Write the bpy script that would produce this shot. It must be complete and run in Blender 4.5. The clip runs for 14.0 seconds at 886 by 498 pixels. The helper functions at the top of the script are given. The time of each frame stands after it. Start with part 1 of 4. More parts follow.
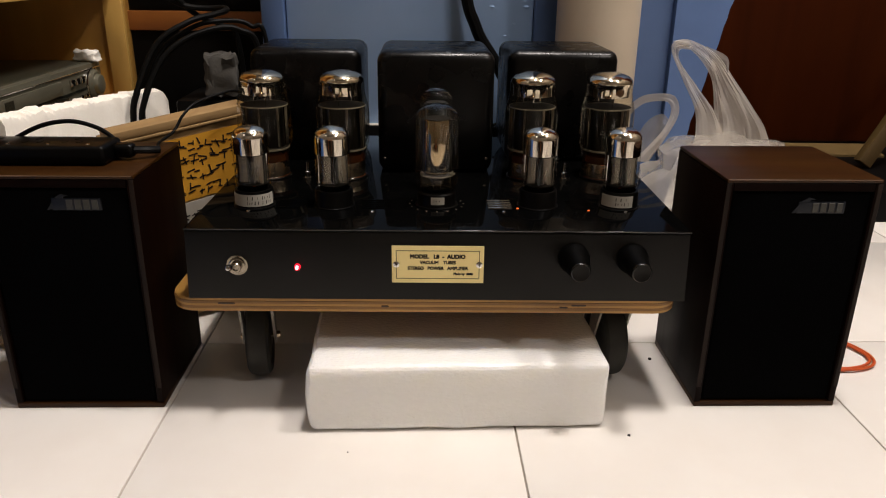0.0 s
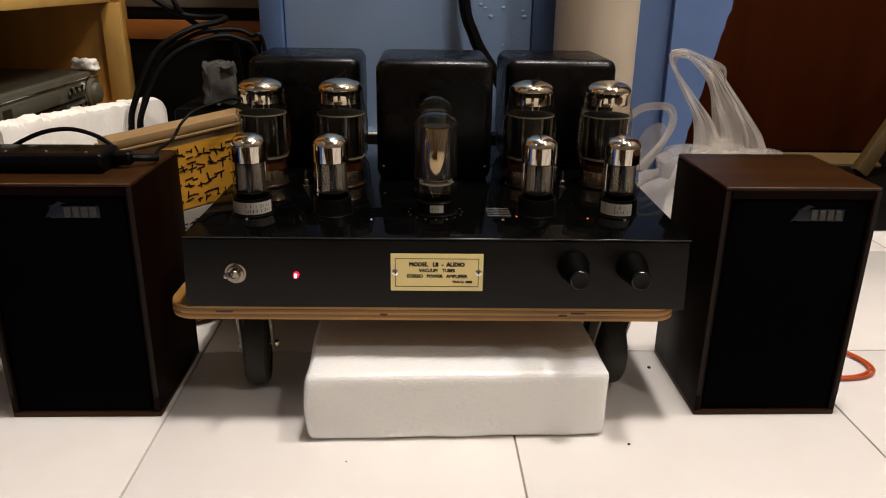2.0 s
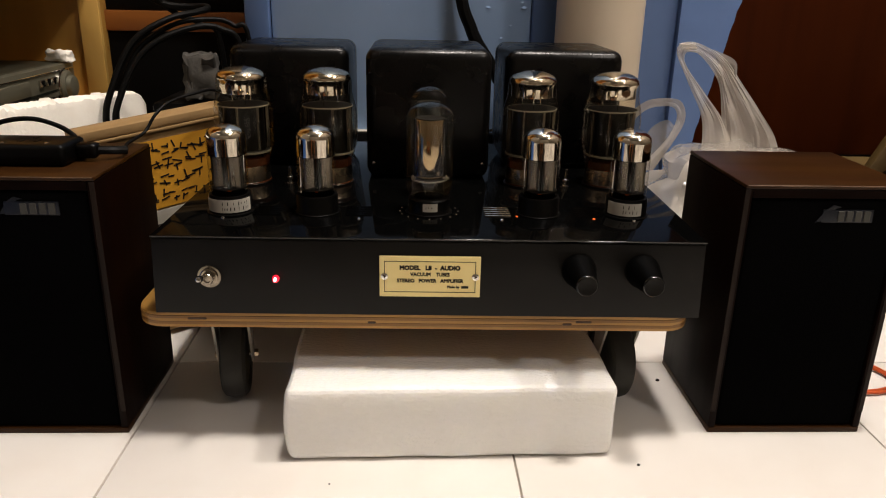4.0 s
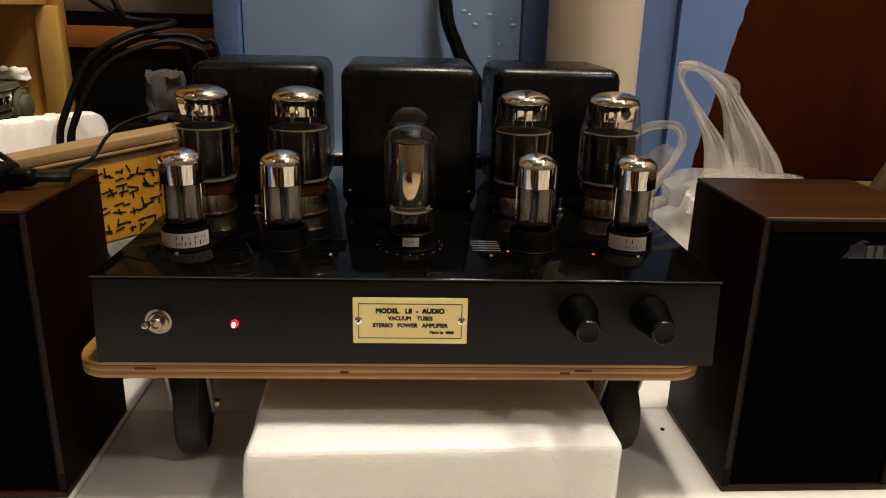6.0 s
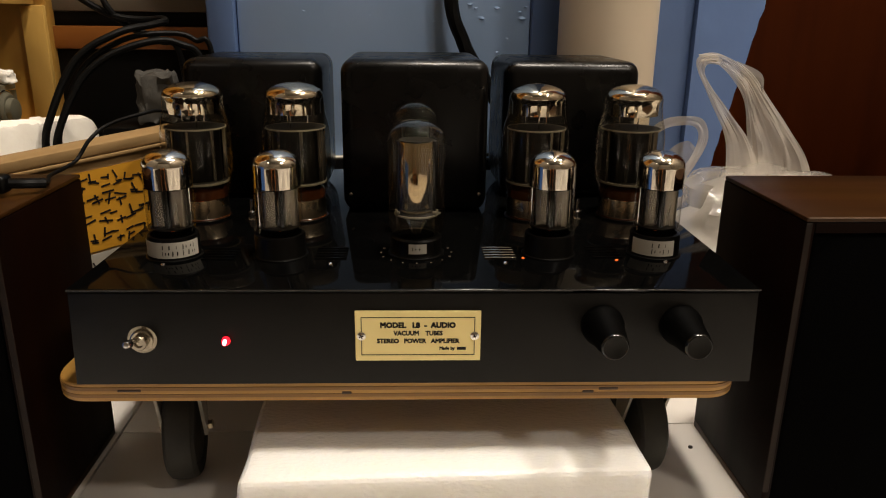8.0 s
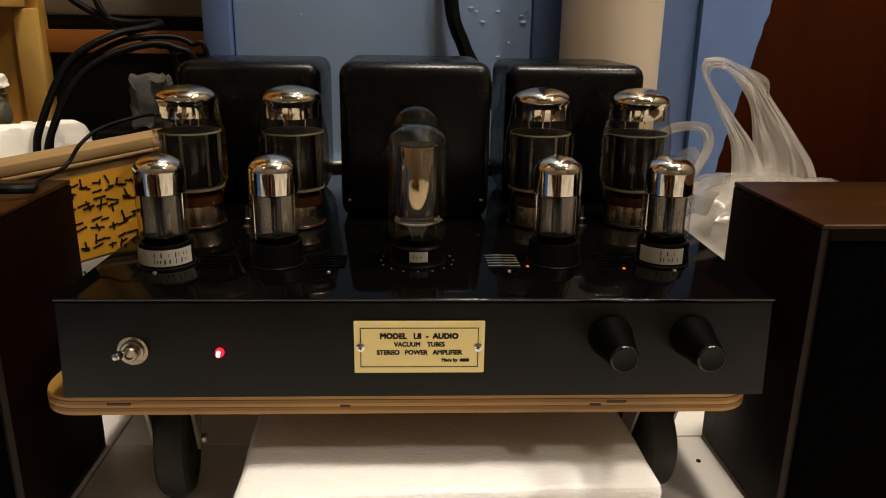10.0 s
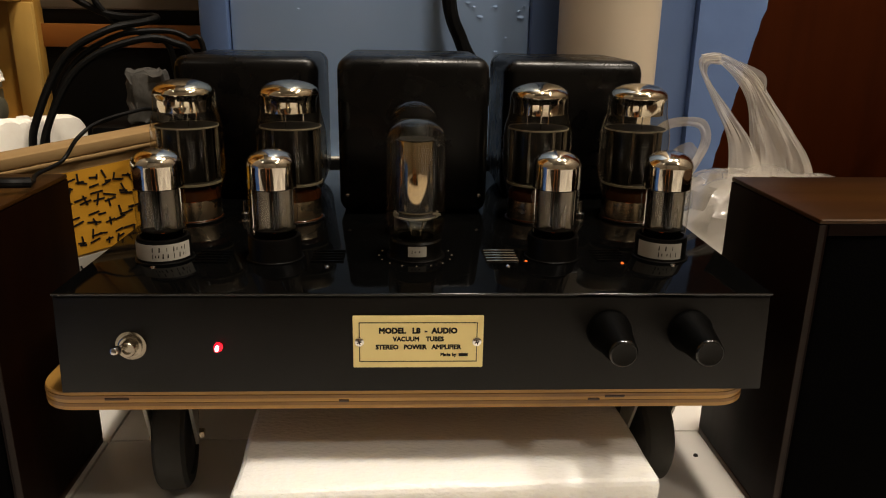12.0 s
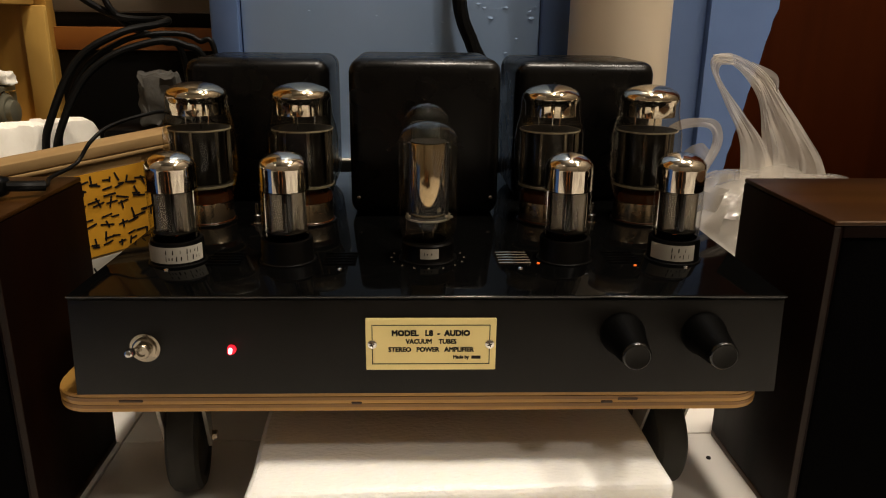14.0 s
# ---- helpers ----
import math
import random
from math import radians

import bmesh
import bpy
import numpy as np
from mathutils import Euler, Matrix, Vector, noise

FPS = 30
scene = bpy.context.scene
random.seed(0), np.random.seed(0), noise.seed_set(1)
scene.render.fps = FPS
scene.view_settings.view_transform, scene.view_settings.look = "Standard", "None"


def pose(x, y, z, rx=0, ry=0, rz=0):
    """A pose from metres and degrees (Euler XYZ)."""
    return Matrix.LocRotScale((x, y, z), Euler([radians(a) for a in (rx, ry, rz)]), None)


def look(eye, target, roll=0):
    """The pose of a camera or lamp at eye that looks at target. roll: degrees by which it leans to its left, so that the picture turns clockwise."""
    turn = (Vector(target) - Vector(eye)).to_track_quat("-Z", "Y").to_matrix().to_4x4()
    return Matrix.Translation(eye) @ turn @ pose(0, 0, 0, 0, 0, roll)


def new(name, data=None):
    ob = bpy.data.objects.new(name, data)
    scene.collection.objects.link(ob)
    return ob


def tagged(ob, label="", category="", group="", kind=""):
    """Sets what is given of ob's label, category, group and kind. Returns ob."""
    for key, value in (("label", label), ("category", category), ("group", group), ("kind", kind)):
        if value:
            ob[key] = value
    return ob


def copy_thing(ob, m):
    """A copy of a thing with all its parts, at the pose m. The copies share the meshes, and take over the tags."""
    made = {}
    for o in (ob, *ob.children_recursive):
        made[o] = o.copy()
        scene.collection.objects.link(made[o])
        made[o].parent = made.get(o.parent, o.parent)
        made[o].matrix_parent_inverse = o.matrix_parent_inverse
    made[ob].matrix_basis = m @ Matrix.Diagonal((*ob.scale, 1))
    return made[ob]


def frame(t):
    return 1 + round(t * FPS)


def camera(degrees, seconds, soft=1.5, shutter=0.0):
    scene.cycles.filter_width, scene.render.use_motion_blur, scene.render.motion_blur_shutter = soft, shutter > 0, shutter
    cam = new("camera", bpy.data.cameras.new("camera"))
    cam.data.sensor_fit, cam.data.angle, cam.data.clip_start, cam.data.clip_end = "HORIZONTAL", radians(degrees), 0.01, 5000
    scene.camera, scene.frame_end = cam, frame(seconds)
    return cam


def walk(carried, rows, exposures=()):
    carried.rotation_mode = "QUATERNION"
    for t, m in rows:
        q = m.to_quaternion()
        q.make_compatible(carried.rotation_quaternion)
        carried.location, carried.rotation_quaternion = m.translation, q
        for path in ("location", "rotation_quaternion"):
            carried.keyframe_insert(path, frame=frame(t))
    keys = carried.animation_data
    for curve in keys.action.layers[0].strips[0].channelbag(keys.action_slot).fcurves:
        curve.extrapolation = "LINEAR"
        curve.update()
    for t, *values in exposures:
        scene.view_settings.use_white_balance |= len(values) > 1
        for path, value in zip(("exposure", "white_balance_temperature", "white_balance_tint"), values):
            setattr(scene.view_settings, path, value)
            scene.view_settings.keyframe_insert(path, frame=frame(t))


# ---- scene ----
cam = camera(61.5, 14.0, 1.1)
PATH = [
    (0, (0.0104, 0.0748, 0.3653), (0.0692, 1.9424, -0.3479), 0.74),
    (0.5, (0.0106, 0.0748, 0.3644), (0.0660, 1.9450, -0.3422), 0.76),
    (1, (0.0103, 0.0747, 0.3642), (0.0718, 1.9474, -0.3354), 0.97),
    (1.5, (0.0102, 0.0753, 0.3631), (0.0808, 1.9472, -0.3377), 0.99),
    (2, (0.0087, 0.0756, 0.3631), (0.0756, 1.9525, -0.3247), 0.81),
    (4.5, (0.0133, 0.1389, 0.3380), (0.1025, 2.0231, -0.3265), 1.44),
    (5, (0.0158, 0.1548, 0.3361), (0.1228, 2.0422, -0.3167), 1.32),
    (5.5, (0.0163, 0.1722, 0.3340), (0.1295, 2.0645, -0.3036), 1.24),
    (6, (0.0169, 0.1855, 0.3332), (0.1324, 2.0847, -0.2829), 1.47),
    (6.5, (0.0177, 0.1952, 0.3305), (0.1184, 2.0987, -0.2748), 0.95),
    (7, (0.0185, 0.2061, 0.3278), (0.1577, 2.1050, -0.2842), 0.64),
    (7.5, (0.0172, 0.2159, 0.3251), (0.1221, 2.1171, -0.2868), 0.67),
    (8, (0.0162, 0.2268, 0.3220), (0.1189, 2.1301, -0.2838), 0.70),
    (10.5, (0.0135, 0.2422, 0.3176), (0.1282, 2.1509, -0.2688), 0.83),
    (11, (0.0128, 0.2423, 0.3185), (0.1329, 2.1494, -0.2718), 0.88),
    (11.5, (0.0123, 0.2420, 0.3180), (0.1354, 2.1487, -0.2732), 0.96),
    (12, (0.0121, 0.2419, 0.3167), (0.1345, 2.1469, -0.2799), 0.94),
    (12.5, (0.0106, 0.2431, 0.3162), (0.1285, 2.1460, -0.2882), 0.42),
    (13, (0.0100, 0.2435, 0.3180), (0.1224, 2.1500, -0.2758), 0.57),
    (13.5, (0.0103, 0.2428, 0.3176), (0.1111, 2.1493, -0.2784), 0.65),
    (14, (0.0096, 0.2425, 0.3178), (0.1100, 2.1489, -0.2783), 0.68),
]
walk(cam, [(t, look(eye, target, roll)) for t, eye, target, roll in PATH], exposures=((0.0, 0.19, 6380, 15), (2.5, 0.19, 6380, 15), (5.0, 0.33, 6750, 13), (8.0, 0.28, 7000, 12), (14.0, 0.22, 7150, 11)))

# ---------- light ----------
world = bpy.data.worlds.new("world")
scene.world = world
world.use_nodes = True
world.node_tree.nodes["Background"].inputs[0].default_value = (1.0, 0.85, 0.68, 1)
world.node_tree.nodes["Background"].inputs[1].default_value = 0.005


def lamp(name, at, watts, radius, colour=(1.0, 0.935, 0.85)):
    data = bpy.data.lights.new(name, "POINT")
    data.shadow_soft_size, data.energy, data.color = radius, watts, colour
    ob = new(name, data)
    ob.matrix_world = pose(*at)
    return ob


CEIL = 2.45
LAMPS = ((0.25, 0.60), (0.95, 0.62), (-1.20, -0.50), (1.30, -0.55))
for i, (lx, ly) in enumerate(LAMPS):
    lamp("bulb_lamp", (lx, ly, CEIL - 0.19), (98, 66, 3, 33)[i], 0.10)


# ---------- materials ----------
def material(name, colour, rough=0.5, metal=0.0, spec=0.5, grain=None, amount=0.25, scale=40.0, bump=0.0, bump_scale=200.0,
             stretch=(1, 1, 1), rough_var=0.0, piece_var=0.0, coat=0.0, sub=0.0):
    m = bpy.data.materials.new(name)
    m.use_nodes = True
    nt = m.node_tree
    N, L = nt.nodes, nt.links
    b = N["Principled BSDF"]
    b.inputs["Base Color"].default_value = (*colour, 1)
    b.inputs["Roughness"].default_value = rough
    b.inputs["Metallic"].default_value = metal
    b.inputs["Specular IOR Level"].default_value = spec
    b.inputs["Coat Weight"].default_value = coat
    if sub:
        b.inputs["Subsurface Weight"].default_value = sub
        b.inputs["Subsurface Radius"].default_value = (0.22, 0.21, 0.18)
    co = N.new("ShaderNodeTexCoord")
    mp = N.new("ShaderNodeMapping")
    mp.inputs["Scale"].default_value = stretch
    L.new(co.outputs["Object"], mp.inputs["Vector"])
    out = None
    if grain is not None:
        n1 = N.new("ShaderNodeTexNoise")
        n1.inputs["Scale"].default_value, n1.inputs["Detail"].default_value = scale, 6
        n2 = N.new("ShaderNodeTexNoise")
        n2.inputs["Scale"].default_value, n2.inputs["Detail"].default_value = scale * 0.13, 3
        L.new(mp.outputs[0], n1.inputs["Vector"])
        L.new(mp.outputs[0], n2.inputs["Vector"])
        add = N.new("ShaderNodeMath")
        add.operation = "ADD"
        L.new(n1.outputs[0], add.inputs[0])
        L.new(n2.outputs[0], add.inputs[1])
        rng = N.new("ShaderNodeMapRange")
        rng.inputs["From Min"].default_value, rng.inputs["From Max"].default_value = 0.7, 1.3
        rng.inputs["To Min"].default_value, rng.inputs["To Max"].default_value = 0, amount
        L.new(add.outputs[0], rng.inputs["Value"])
        mix = N.new("ShaderNodeMix")
        mix.data_type = "RGBA"
        mix.inputs["A"].default_value, mix.inputs["B"].default_value = (*colour, 1), (*grain, 1)
        L.new(rng.outputs[0], mix.inputs["Factor"])
        out = mix.outputs["Result"]
        if rough_var:
            rr = N.new("ShaderNodeMapRange")
            rr.inputs["From Min"].default_value, rr.inputs["From Max"].default_value = 0.6, 1.4
            rr.inputs["To Min"].default_value, rr.inputs["To Max"].default_value = max(0.02, rough - rough_var), rough + rough_var
            L.new(add.outputs[0], rr.inputs["Value"])
            L.new(rr.outputs[0], b.inputs["Roughness"])
    if piece_var:
        info = N.new("ShaderNodeObjectInfo")
        hsv = N.new("ShaderNodeHueSaturation")
        pr = N.new("ShaderNodeMapRange")
        pr.inputs["To Min"].default_value, pr.inputs["To Max"].default_value = 1 - piece_var, 1 + piece_var
        L.new(info.outputs["Random"], pr.inputs["Value"])
        L.new(pr.outputs[0], hsv.inputs["Value"])
        if out:
            L.new(out, hsv.inputs["Color"])
        else:
            hsv.inputs["Color"].default_value = (*colour, 1)
        out = hsv.outputs[0]
    if out:
        L.new(out, b.inputs["Base Color"])
    if bump:
        n3 = N.new("ShaderNodeTexNoise")
        n3.inputs["Scale"].default_value, n3.inputs["Detail"].default_value = bump_scale, 4
        L.new(mp.outputs[0], n3.inputs["Vector"])
        bp = N.new("ShaderNodeBump")
        bp.inputs["Strength"].default_value, bp.inputs["Distance"].default_value = bump, 0.002
        L.new(n3.outputs[0], bp.inputs["Height"])
        L.new(bp.outputs[0], b.inputs["Normal"])
    return m


def thin_glass(name, tint, ior=1.6, rough=0.01, film=0.0):
    """Thin clear sheet: what is behind it shows through, gloss by Fresnel; film: a share of milky plastic."""
    m = bpy.data.materials.new(name)
    m.use_nodes = True
    N, L = m.node_tree.nodes, m.node_tree.links
    N.remove(N["Principled BSDF"])
    tr = N.new("ShaderNodeBsdfTransparent")
    tr.inputs[0].default_value = (*tint, 1)
    gl = N.new("ShaderNodeBsdfGlossy")
    gl.inputs["Roughness"].default_value = rough
    lw, pw, sc = N.new("ShaderNodeLayerWeight"), N.new("ShaderNodeMath"), N.new("ShaderNodeMath")
    pw.operation, sc.operation = "POWER", "MULTIPLY_ADD"
    f0 = ((ior - 1) / (ior + 1)) ** 2
    pw.inputs[1].default_value, sc.inputs[1].default_value, sc.inputs[2].default_value = 5.0, 1 - f0, f0
    L.new(lw.outputs["Facing"], pw.inputs[0])
    L.new(pw.outputs[0], sc.inputs[0])
    lw.inputs[0].default_value = 0.5
    mx = N.new("ShaderNodeMixShader")
    base = tr.outputs[0]
    if film:
        df, tl = N.new("ShaderNodeBsdfDiffuse"), N.new("ShaderNodeBsdfTranslucent")
        df.inputs[0].default_value = tl.inputs[0].default_value = (0.84, 0.78, 0.69, 1)
        m2, m3 = N.new("ShaderNodeMixShader"), N.new("ShaderNodeMixShader")
        L.new(df.outputs[0], m2.inputs[1])
        L.new(tl.outputs[0], m2.inputs[2])
        nz, rg = N.new("ShaderNodeTexNoise"), N.new("ShaderNodeMapRange")
        nz.inputs["Scale"].default_value, nz.inputs["Detail"].default_value = 22, 1
        tc = N.new("ShaderNodeTexCoord")
        L.new(tc.outputs["Object"], nz.inputs["Vector"])
        rg.inputs["From Min"].default_value, rg.inputs["From Max"].default_value = 0.3, 0.7
        rg.inputs["To Min"].default_value, rg.inputs["To Max"].default_value = film * 0.8, min(1, film * 1.2)
        L.new(nz.outputs[0], rg.inputs["Value"])
        L.new(rg.outputs[0], m3.inputs[0])
        L.new(tr.outputs[0], m3.inputs[1])
        L.new(m2.outputs[0], m3.inputs[2])
        base = m3.outputs[0]
        cr, bp = N.new("ShaderNodeTexNoise"), N.new("ShaderNodeBump")
        cr.inputs["Scale"].default_value, cr.inputs["Detail"].default_value = 70, 3
        bp.inputs["Strength"].default_value, bp.inputs["Distance"].default_value = 0.7, 0.004
        L.new(tc.outputs["Object"], cr.inputs["Vector"])
        L.new(cr.outputs[0], bp.inputs["Height"])
        L.new(bp.outputs[0], gl.inputs["Normal"])
        L.new(bp.outputs[0], df.inputs["Normal"])
    L.new(sc.outputs[0], mx.inputs[0])
    L.new(base, mx.inputs[1])
    L.new(gl.outputs[0], mx.inputs[2])
    L.new(mx.outputs[0], N["Material Output"].inputs[0])
    return m


def glow(name, colour, strength):
    m = bpy.data.materials.new(name)
    m.use_nodes = True
    b = m.node_tree.nodes["Principled BSDF"]
    b.inputs["Base Color"].default_value = (*colour, 1)
    b.inputs["Emission Color"].default_value = (*colour, 1)
    b.inputs["Emission Strength"].default_value = strength
    return m


TILE = material("glazed tile", (0.80, 0.77, 0.72), 0.20, grain=(0.68, 0.62, 0.55), amount=0.35, scale=18, rough_var=0.06, piece_var=0.02, bump=0.03, bump_scale=30)
GROUT = material("grout", (0.42, 0.37, 0.31), 0.9, grain=(0.26, 0.21, 0.17), amount=0.7, scale=60)
# Wall and ceiling tones are lowered to hold bounced light down.
WALL = material("beige wall paint darkened to cut bounce", (0.15, 0.125, 0.095), 0.75, grain=(0.11, 0.09, 0.065), amount=0.5, scale=8, bump=0.1, bump_scale=80)
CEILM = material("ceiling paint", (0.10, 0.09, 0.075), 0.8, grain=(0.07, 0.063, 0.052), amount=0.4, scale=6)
BLUE = material("blue enamel paint", (0.125, 0.205, 0.41), 0.42, spec=0.25, grain=(0.09, 0.155, 0.325), amount=0.5, scale=25, rough_var=0.08, bump=0.12, bump_scale=45)
# Lighter than BLUE, to put the panel's sheen into its colour.
BLUESHEEN = material("blue enamel with sheen in its colour", (0.38, 0.545, 0.83), 0.36, spec=0.3, grain=(0.29, 0.445, 0.70), amount=0.6, scale=9, rough_var=0.08, bump=0.14, bump_scale=30)
PIPE = material("cream pipe paint", (0.60, 0.515, 0.395), 0.4, grain=(0.46, 0.37, 0.265), amount=0.45, scale=14, bump=0.05, bump_scale=40)
BROWN = material("dark brown veneer", (0.050, 0.0098, 0.0013), 0.5, spec=0.04, grain=(0.021, 0.0037, 0.0005), amount=0.9, scale=22, stretch=(1, 1, 0.08), rough_var=0.08)
GLOSSBLACK = material("gloss black enamel", (0.0010, 0.0010, 0.0010), 0.06, spec=0.07, grain=(0.002, 0.002, 0.0018), amount=0.6, scale=30, rough_var=0.02)
LIPBLACK = material("glossier black for the edge highlight", (0.004, 0.004, 0.004), 0.14, spec=0.7, grain=(0.008, 0.008, 0.007), amount=0.5, scale=40)
PANELBLACK = material("matt black powder coat", (0.0026, 0.0021, 0.0014), 0.46, spec=0.19, grain=(0.0048, 0.0039, 0.0026), amount=0.6, scale=60, rough_var=0.08, bump=0.06, bump_scale=900)
COVERBLACK = material("satin black cover", (0.0007, 0.0006, 0.0005), 0.27, spec=0.25, grain=(0.0024, 0.002, 0.0018), amount=0.6, scale=50, rough_var=0.04)
KNOBFACE = material("brushed black knob face", (0.0034, 0.0028, 0.0018), 0.46, spec=0.16, grain=(0.005, 0.0042, 0.003), amount=0.6, scale=120)
KNOBRIM = material("polished knob rim", (0.004, 0.004, 0.0035), 0.16, spec=0.42, grain=(0.007, 0.0065, 0.0055), amount=0.4, scale=80)
KNOBBLACK = material("black anodised", (0.0006, 0.0006, 0.0005), 0.5, spec=0.05, grain=(0.0016, 0.0015, 0.0014), amount=0.5, scale=90)
RUBBER = material("black rubber", (0.022, 0.021, 0.018), 0.65, spec=0.3, grain=(0.042, 0.040, 0.034), amount=0.6, scale=60, bump=0.1, bump_scale=200)
CABLE = material("black cable sheath", (0.0022, 0.0021, 0.0019), 0.5, spec=0.10, grain=(0.005, 0.0048, 0.0043), amount=0.5, scale=40)
BAKELITE = material("black bakelite", (0.0012, 0.0011, 0.001), 0.32, spec=0.14, grain=(0.003, 0.0026, 0.0022), amount=0.4, scale=80)
CHROME = material("bright chrome", (0.75, 0.73, 0.70), 0.12, 1.0, grain=(0.6, 0.57, 0.52), amount=0.4, scale=60, rough_var=0.05)
GETTER = material("silvered getter film", (0.82, 0.78, 0.72), 0.05, 1.0, grain=(0.50, 0.43, 0.34), amount=0.5, scale=60, bump=0.10, bump_scale=150, stretch=(1, 1, 0.14))
PLATE = material("carbonised anode metal", (0.0034, 0.0027, 0.0017), 0.36, 0.2, spec=0.3, grain=(0.010, 0.0078, 0.005), amount=0.6, scale=60, rough_var=0.1)
GREYPLATE = material("grey anode metal", (0.016, 0.0135, 0.0105), 0.24, 0.75, grain=(0.28, 0.245, 0.195), amount=0.85, scale=150, stretch=(1, 1, 0.05), rough_var=0.1)
MICA = material("mica spacer", (0.008, 0.007, 0.005), 0.6, spec=0.2, grain=(0.022, 0.018, 0.013), amount=0.5, scale=70)
MICAEDGE = material("pale mica edge", (0.28, 0.25, 0.19), 0.3, grain=(0.06, 0.05, 0.035), amount=0.7, scale=160)
ZINC = material("dull zinc plate", (0.50, 0.475, 0.42), 0.42, 0.45, grain=(0.32, 0.30, 0.25), amount=0.6, scale=90, rough_var=0.1)
NICKEL = material("worn nickel", (0.34, 0.30, 0.24), 0.24, 1.0, grain=(0.22, 0.19, 0.14), amount=0.6, scale=90, rough_var=0.1)
STEEL = material("steel base sleeve", (0.56, 0.46, 0.33), 0.24, 1.0, grain=(0.40, 0.30, 0.18), amount=0.5, scale=70, rough_var=0.1)
AMBER = material("amber brown base", (0.050, 0.014, 0.0045), 0.13, grain=(0.11, 0.034, 0.010), amount=0.4, scale=60)
GOLD = material("gold anodised plate", (0.95, 0.79, 0.35), 0.42, 0.05, grain=(0.90, 0.70, 0.28), amount=0.5, scale=20, rough_var=0.06)
INK = material("black ink", (0.008, 0.006, 0.005), 0.6, spec=0.2, grain=(0.018, 0.015, 0.012), amount=0.5, scale=100)
PAPER = material("white paper", (0.56, 0.53, 0.46), 0.7, grain=(0.38, 0.35, 0.29), amount=0.5, scale=60)
PLYLIGHT = material("light birch ply", (0.52, 0.285, 0.066), 0.40, grain=(0.25, 0.115, 0.020), amount=0.9, scale=70, stretch=(0.12, 0.12, 1), rough_var=0.08)
PLYDARK = material("dark ply veneer", (0.27, 0.128, 0.026), 0.45, grain=(0.11, 0.046, 0.009), amount=0.8, scale=70, stretch=(0.12, 0.12, 1))
KNOT = material("burnt knot", (0.04, 0.018, 0.008), 0.6)
FOAM = material("white foam", (0.93, 0.93, 0.90), 0.27, spec=0.6, grain=(0.80, 0.81, 0.77), amount=0.25, scale=260, stretch=(0.6, 1.0, 1.0), bump=0.45, bump_scale=420, sub=0.5)
STYRO = material("white styrofoam", (0.90, 0.86, 0.77), 0.8, grain=(0.76, 0.70, 0.60), amount=0.4, scale=40, bump=0.4, bump_scale=180)
GREYFOAM = material("grey packing foam", (0.060, 0.055, 0.046), 0.85, grain=(0.022, 0.021, 0.018), amount=0.6, scale=40, bump=0.5, bump_scale=120)
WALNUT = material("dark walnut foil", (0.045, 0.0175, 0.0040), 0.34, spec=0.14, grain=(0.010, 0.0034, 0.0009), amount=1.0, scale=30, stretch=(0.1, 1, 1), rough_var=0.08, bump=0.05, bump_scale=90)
# Same foil as WALNUT; the shade on unlit upright faces is in its colour.
WALNUTSHADE = material("walnut foil with shade in its colour", (0.0062, 0.0016, 0.0005), 0.5, spec=0.04, grain=(0.0018, 0.0006, 0.0003), amount=0.9, scale=34, stretch=(1, 1, 0.1), rough_var=0.1)
EDGEWEAR = material("rubbed walnut edge", (0.017, 0.0090, 0.0052), 0.5, spec=0.15, grain=(0.005, 0.0022, 0.0012), amount=0.9, scale=60)
EDGEWEARTOP = material("rubbed pale top edge", (0.17, 0.105, 0.065), 0.4, spec=0.3, grain=(0.05, 0.025, 0.012), amount=0.9, scale=40)
CLOTH = material("black grille cloth", (0.0009, 0.0008, 0.0009), 0.95, spec=0.02, grain=(0.0017, 0.0016, 0.0017), amount=0.6, scale=300, bump=0.2, bump_scale=900)
BADGE = material("pewter badge", (0.05, 0.049, 0.042), 0.45, 0.3, grain=(0.03, 0.03, 0.027), amount=0.5, scale=200)
BADGEDARK = material("dark badge", (0.010, 0.012, 0.017), 0.4, 0.2, spec=0.3)
PINE = material("varnished pine", (0.60, 0.335, 0.075), 0.38, grain=(0.36, 0.18, 0.032), amount=0.7, scale=24, stretch=(1, 1, 0.1), rough_var=0.08)
# Lit copy of PINE for edges that face the light.
PINELIT = material("varnished pine with lit tone in its colour", (0.66, 0.42, 0.12), 0.36, grain=(0.40, 0.215, 0.045), amount=0.7, scale=24, stretch=(1, 1, 0.1), rough_var=0.08)
ORANGE = material("orange brown wood", (0.33, 0.115, 0.022), 0.42, grain=(0.18, 0.055, 0.01), amount=0.7, scale=26, stretch=(0.1, 1, 1))
BLACKBOX = material("black lacquer", (0.0016, 0.0015, 0.0014), 0.5, spec=0.1, grain=(0.004, 0.0035, 0.003), amount=0.5, scale=20)
SILVER = material("silver grey plastic", (0.155, 0.147, 0.105), 0.35, 0.4, grain=(0.105, 0.098, 0.068), amount=0.5, scale=50)
DISPLAY = material("dark display", (0.006, 0.007, 0.005), 0.2, grain=(0.03, 0.03, 0.02), amount=0.5, scale=60)
GREENGREY = material("green grey metal", (0.085, 0.083, 0.056), 0.40, 0.3, grain=(0.045, 0.044, 0.028), amount=0.5, scale=30)
CARD = material("brown cardboard", (0.30, 0.185, 0.072), 0.8, grain=(0.17, 0.095, 0.032), amount=0.5, scale=50, stretch=(0.3, 1, 1), bump=0.1, bump_scale=150)
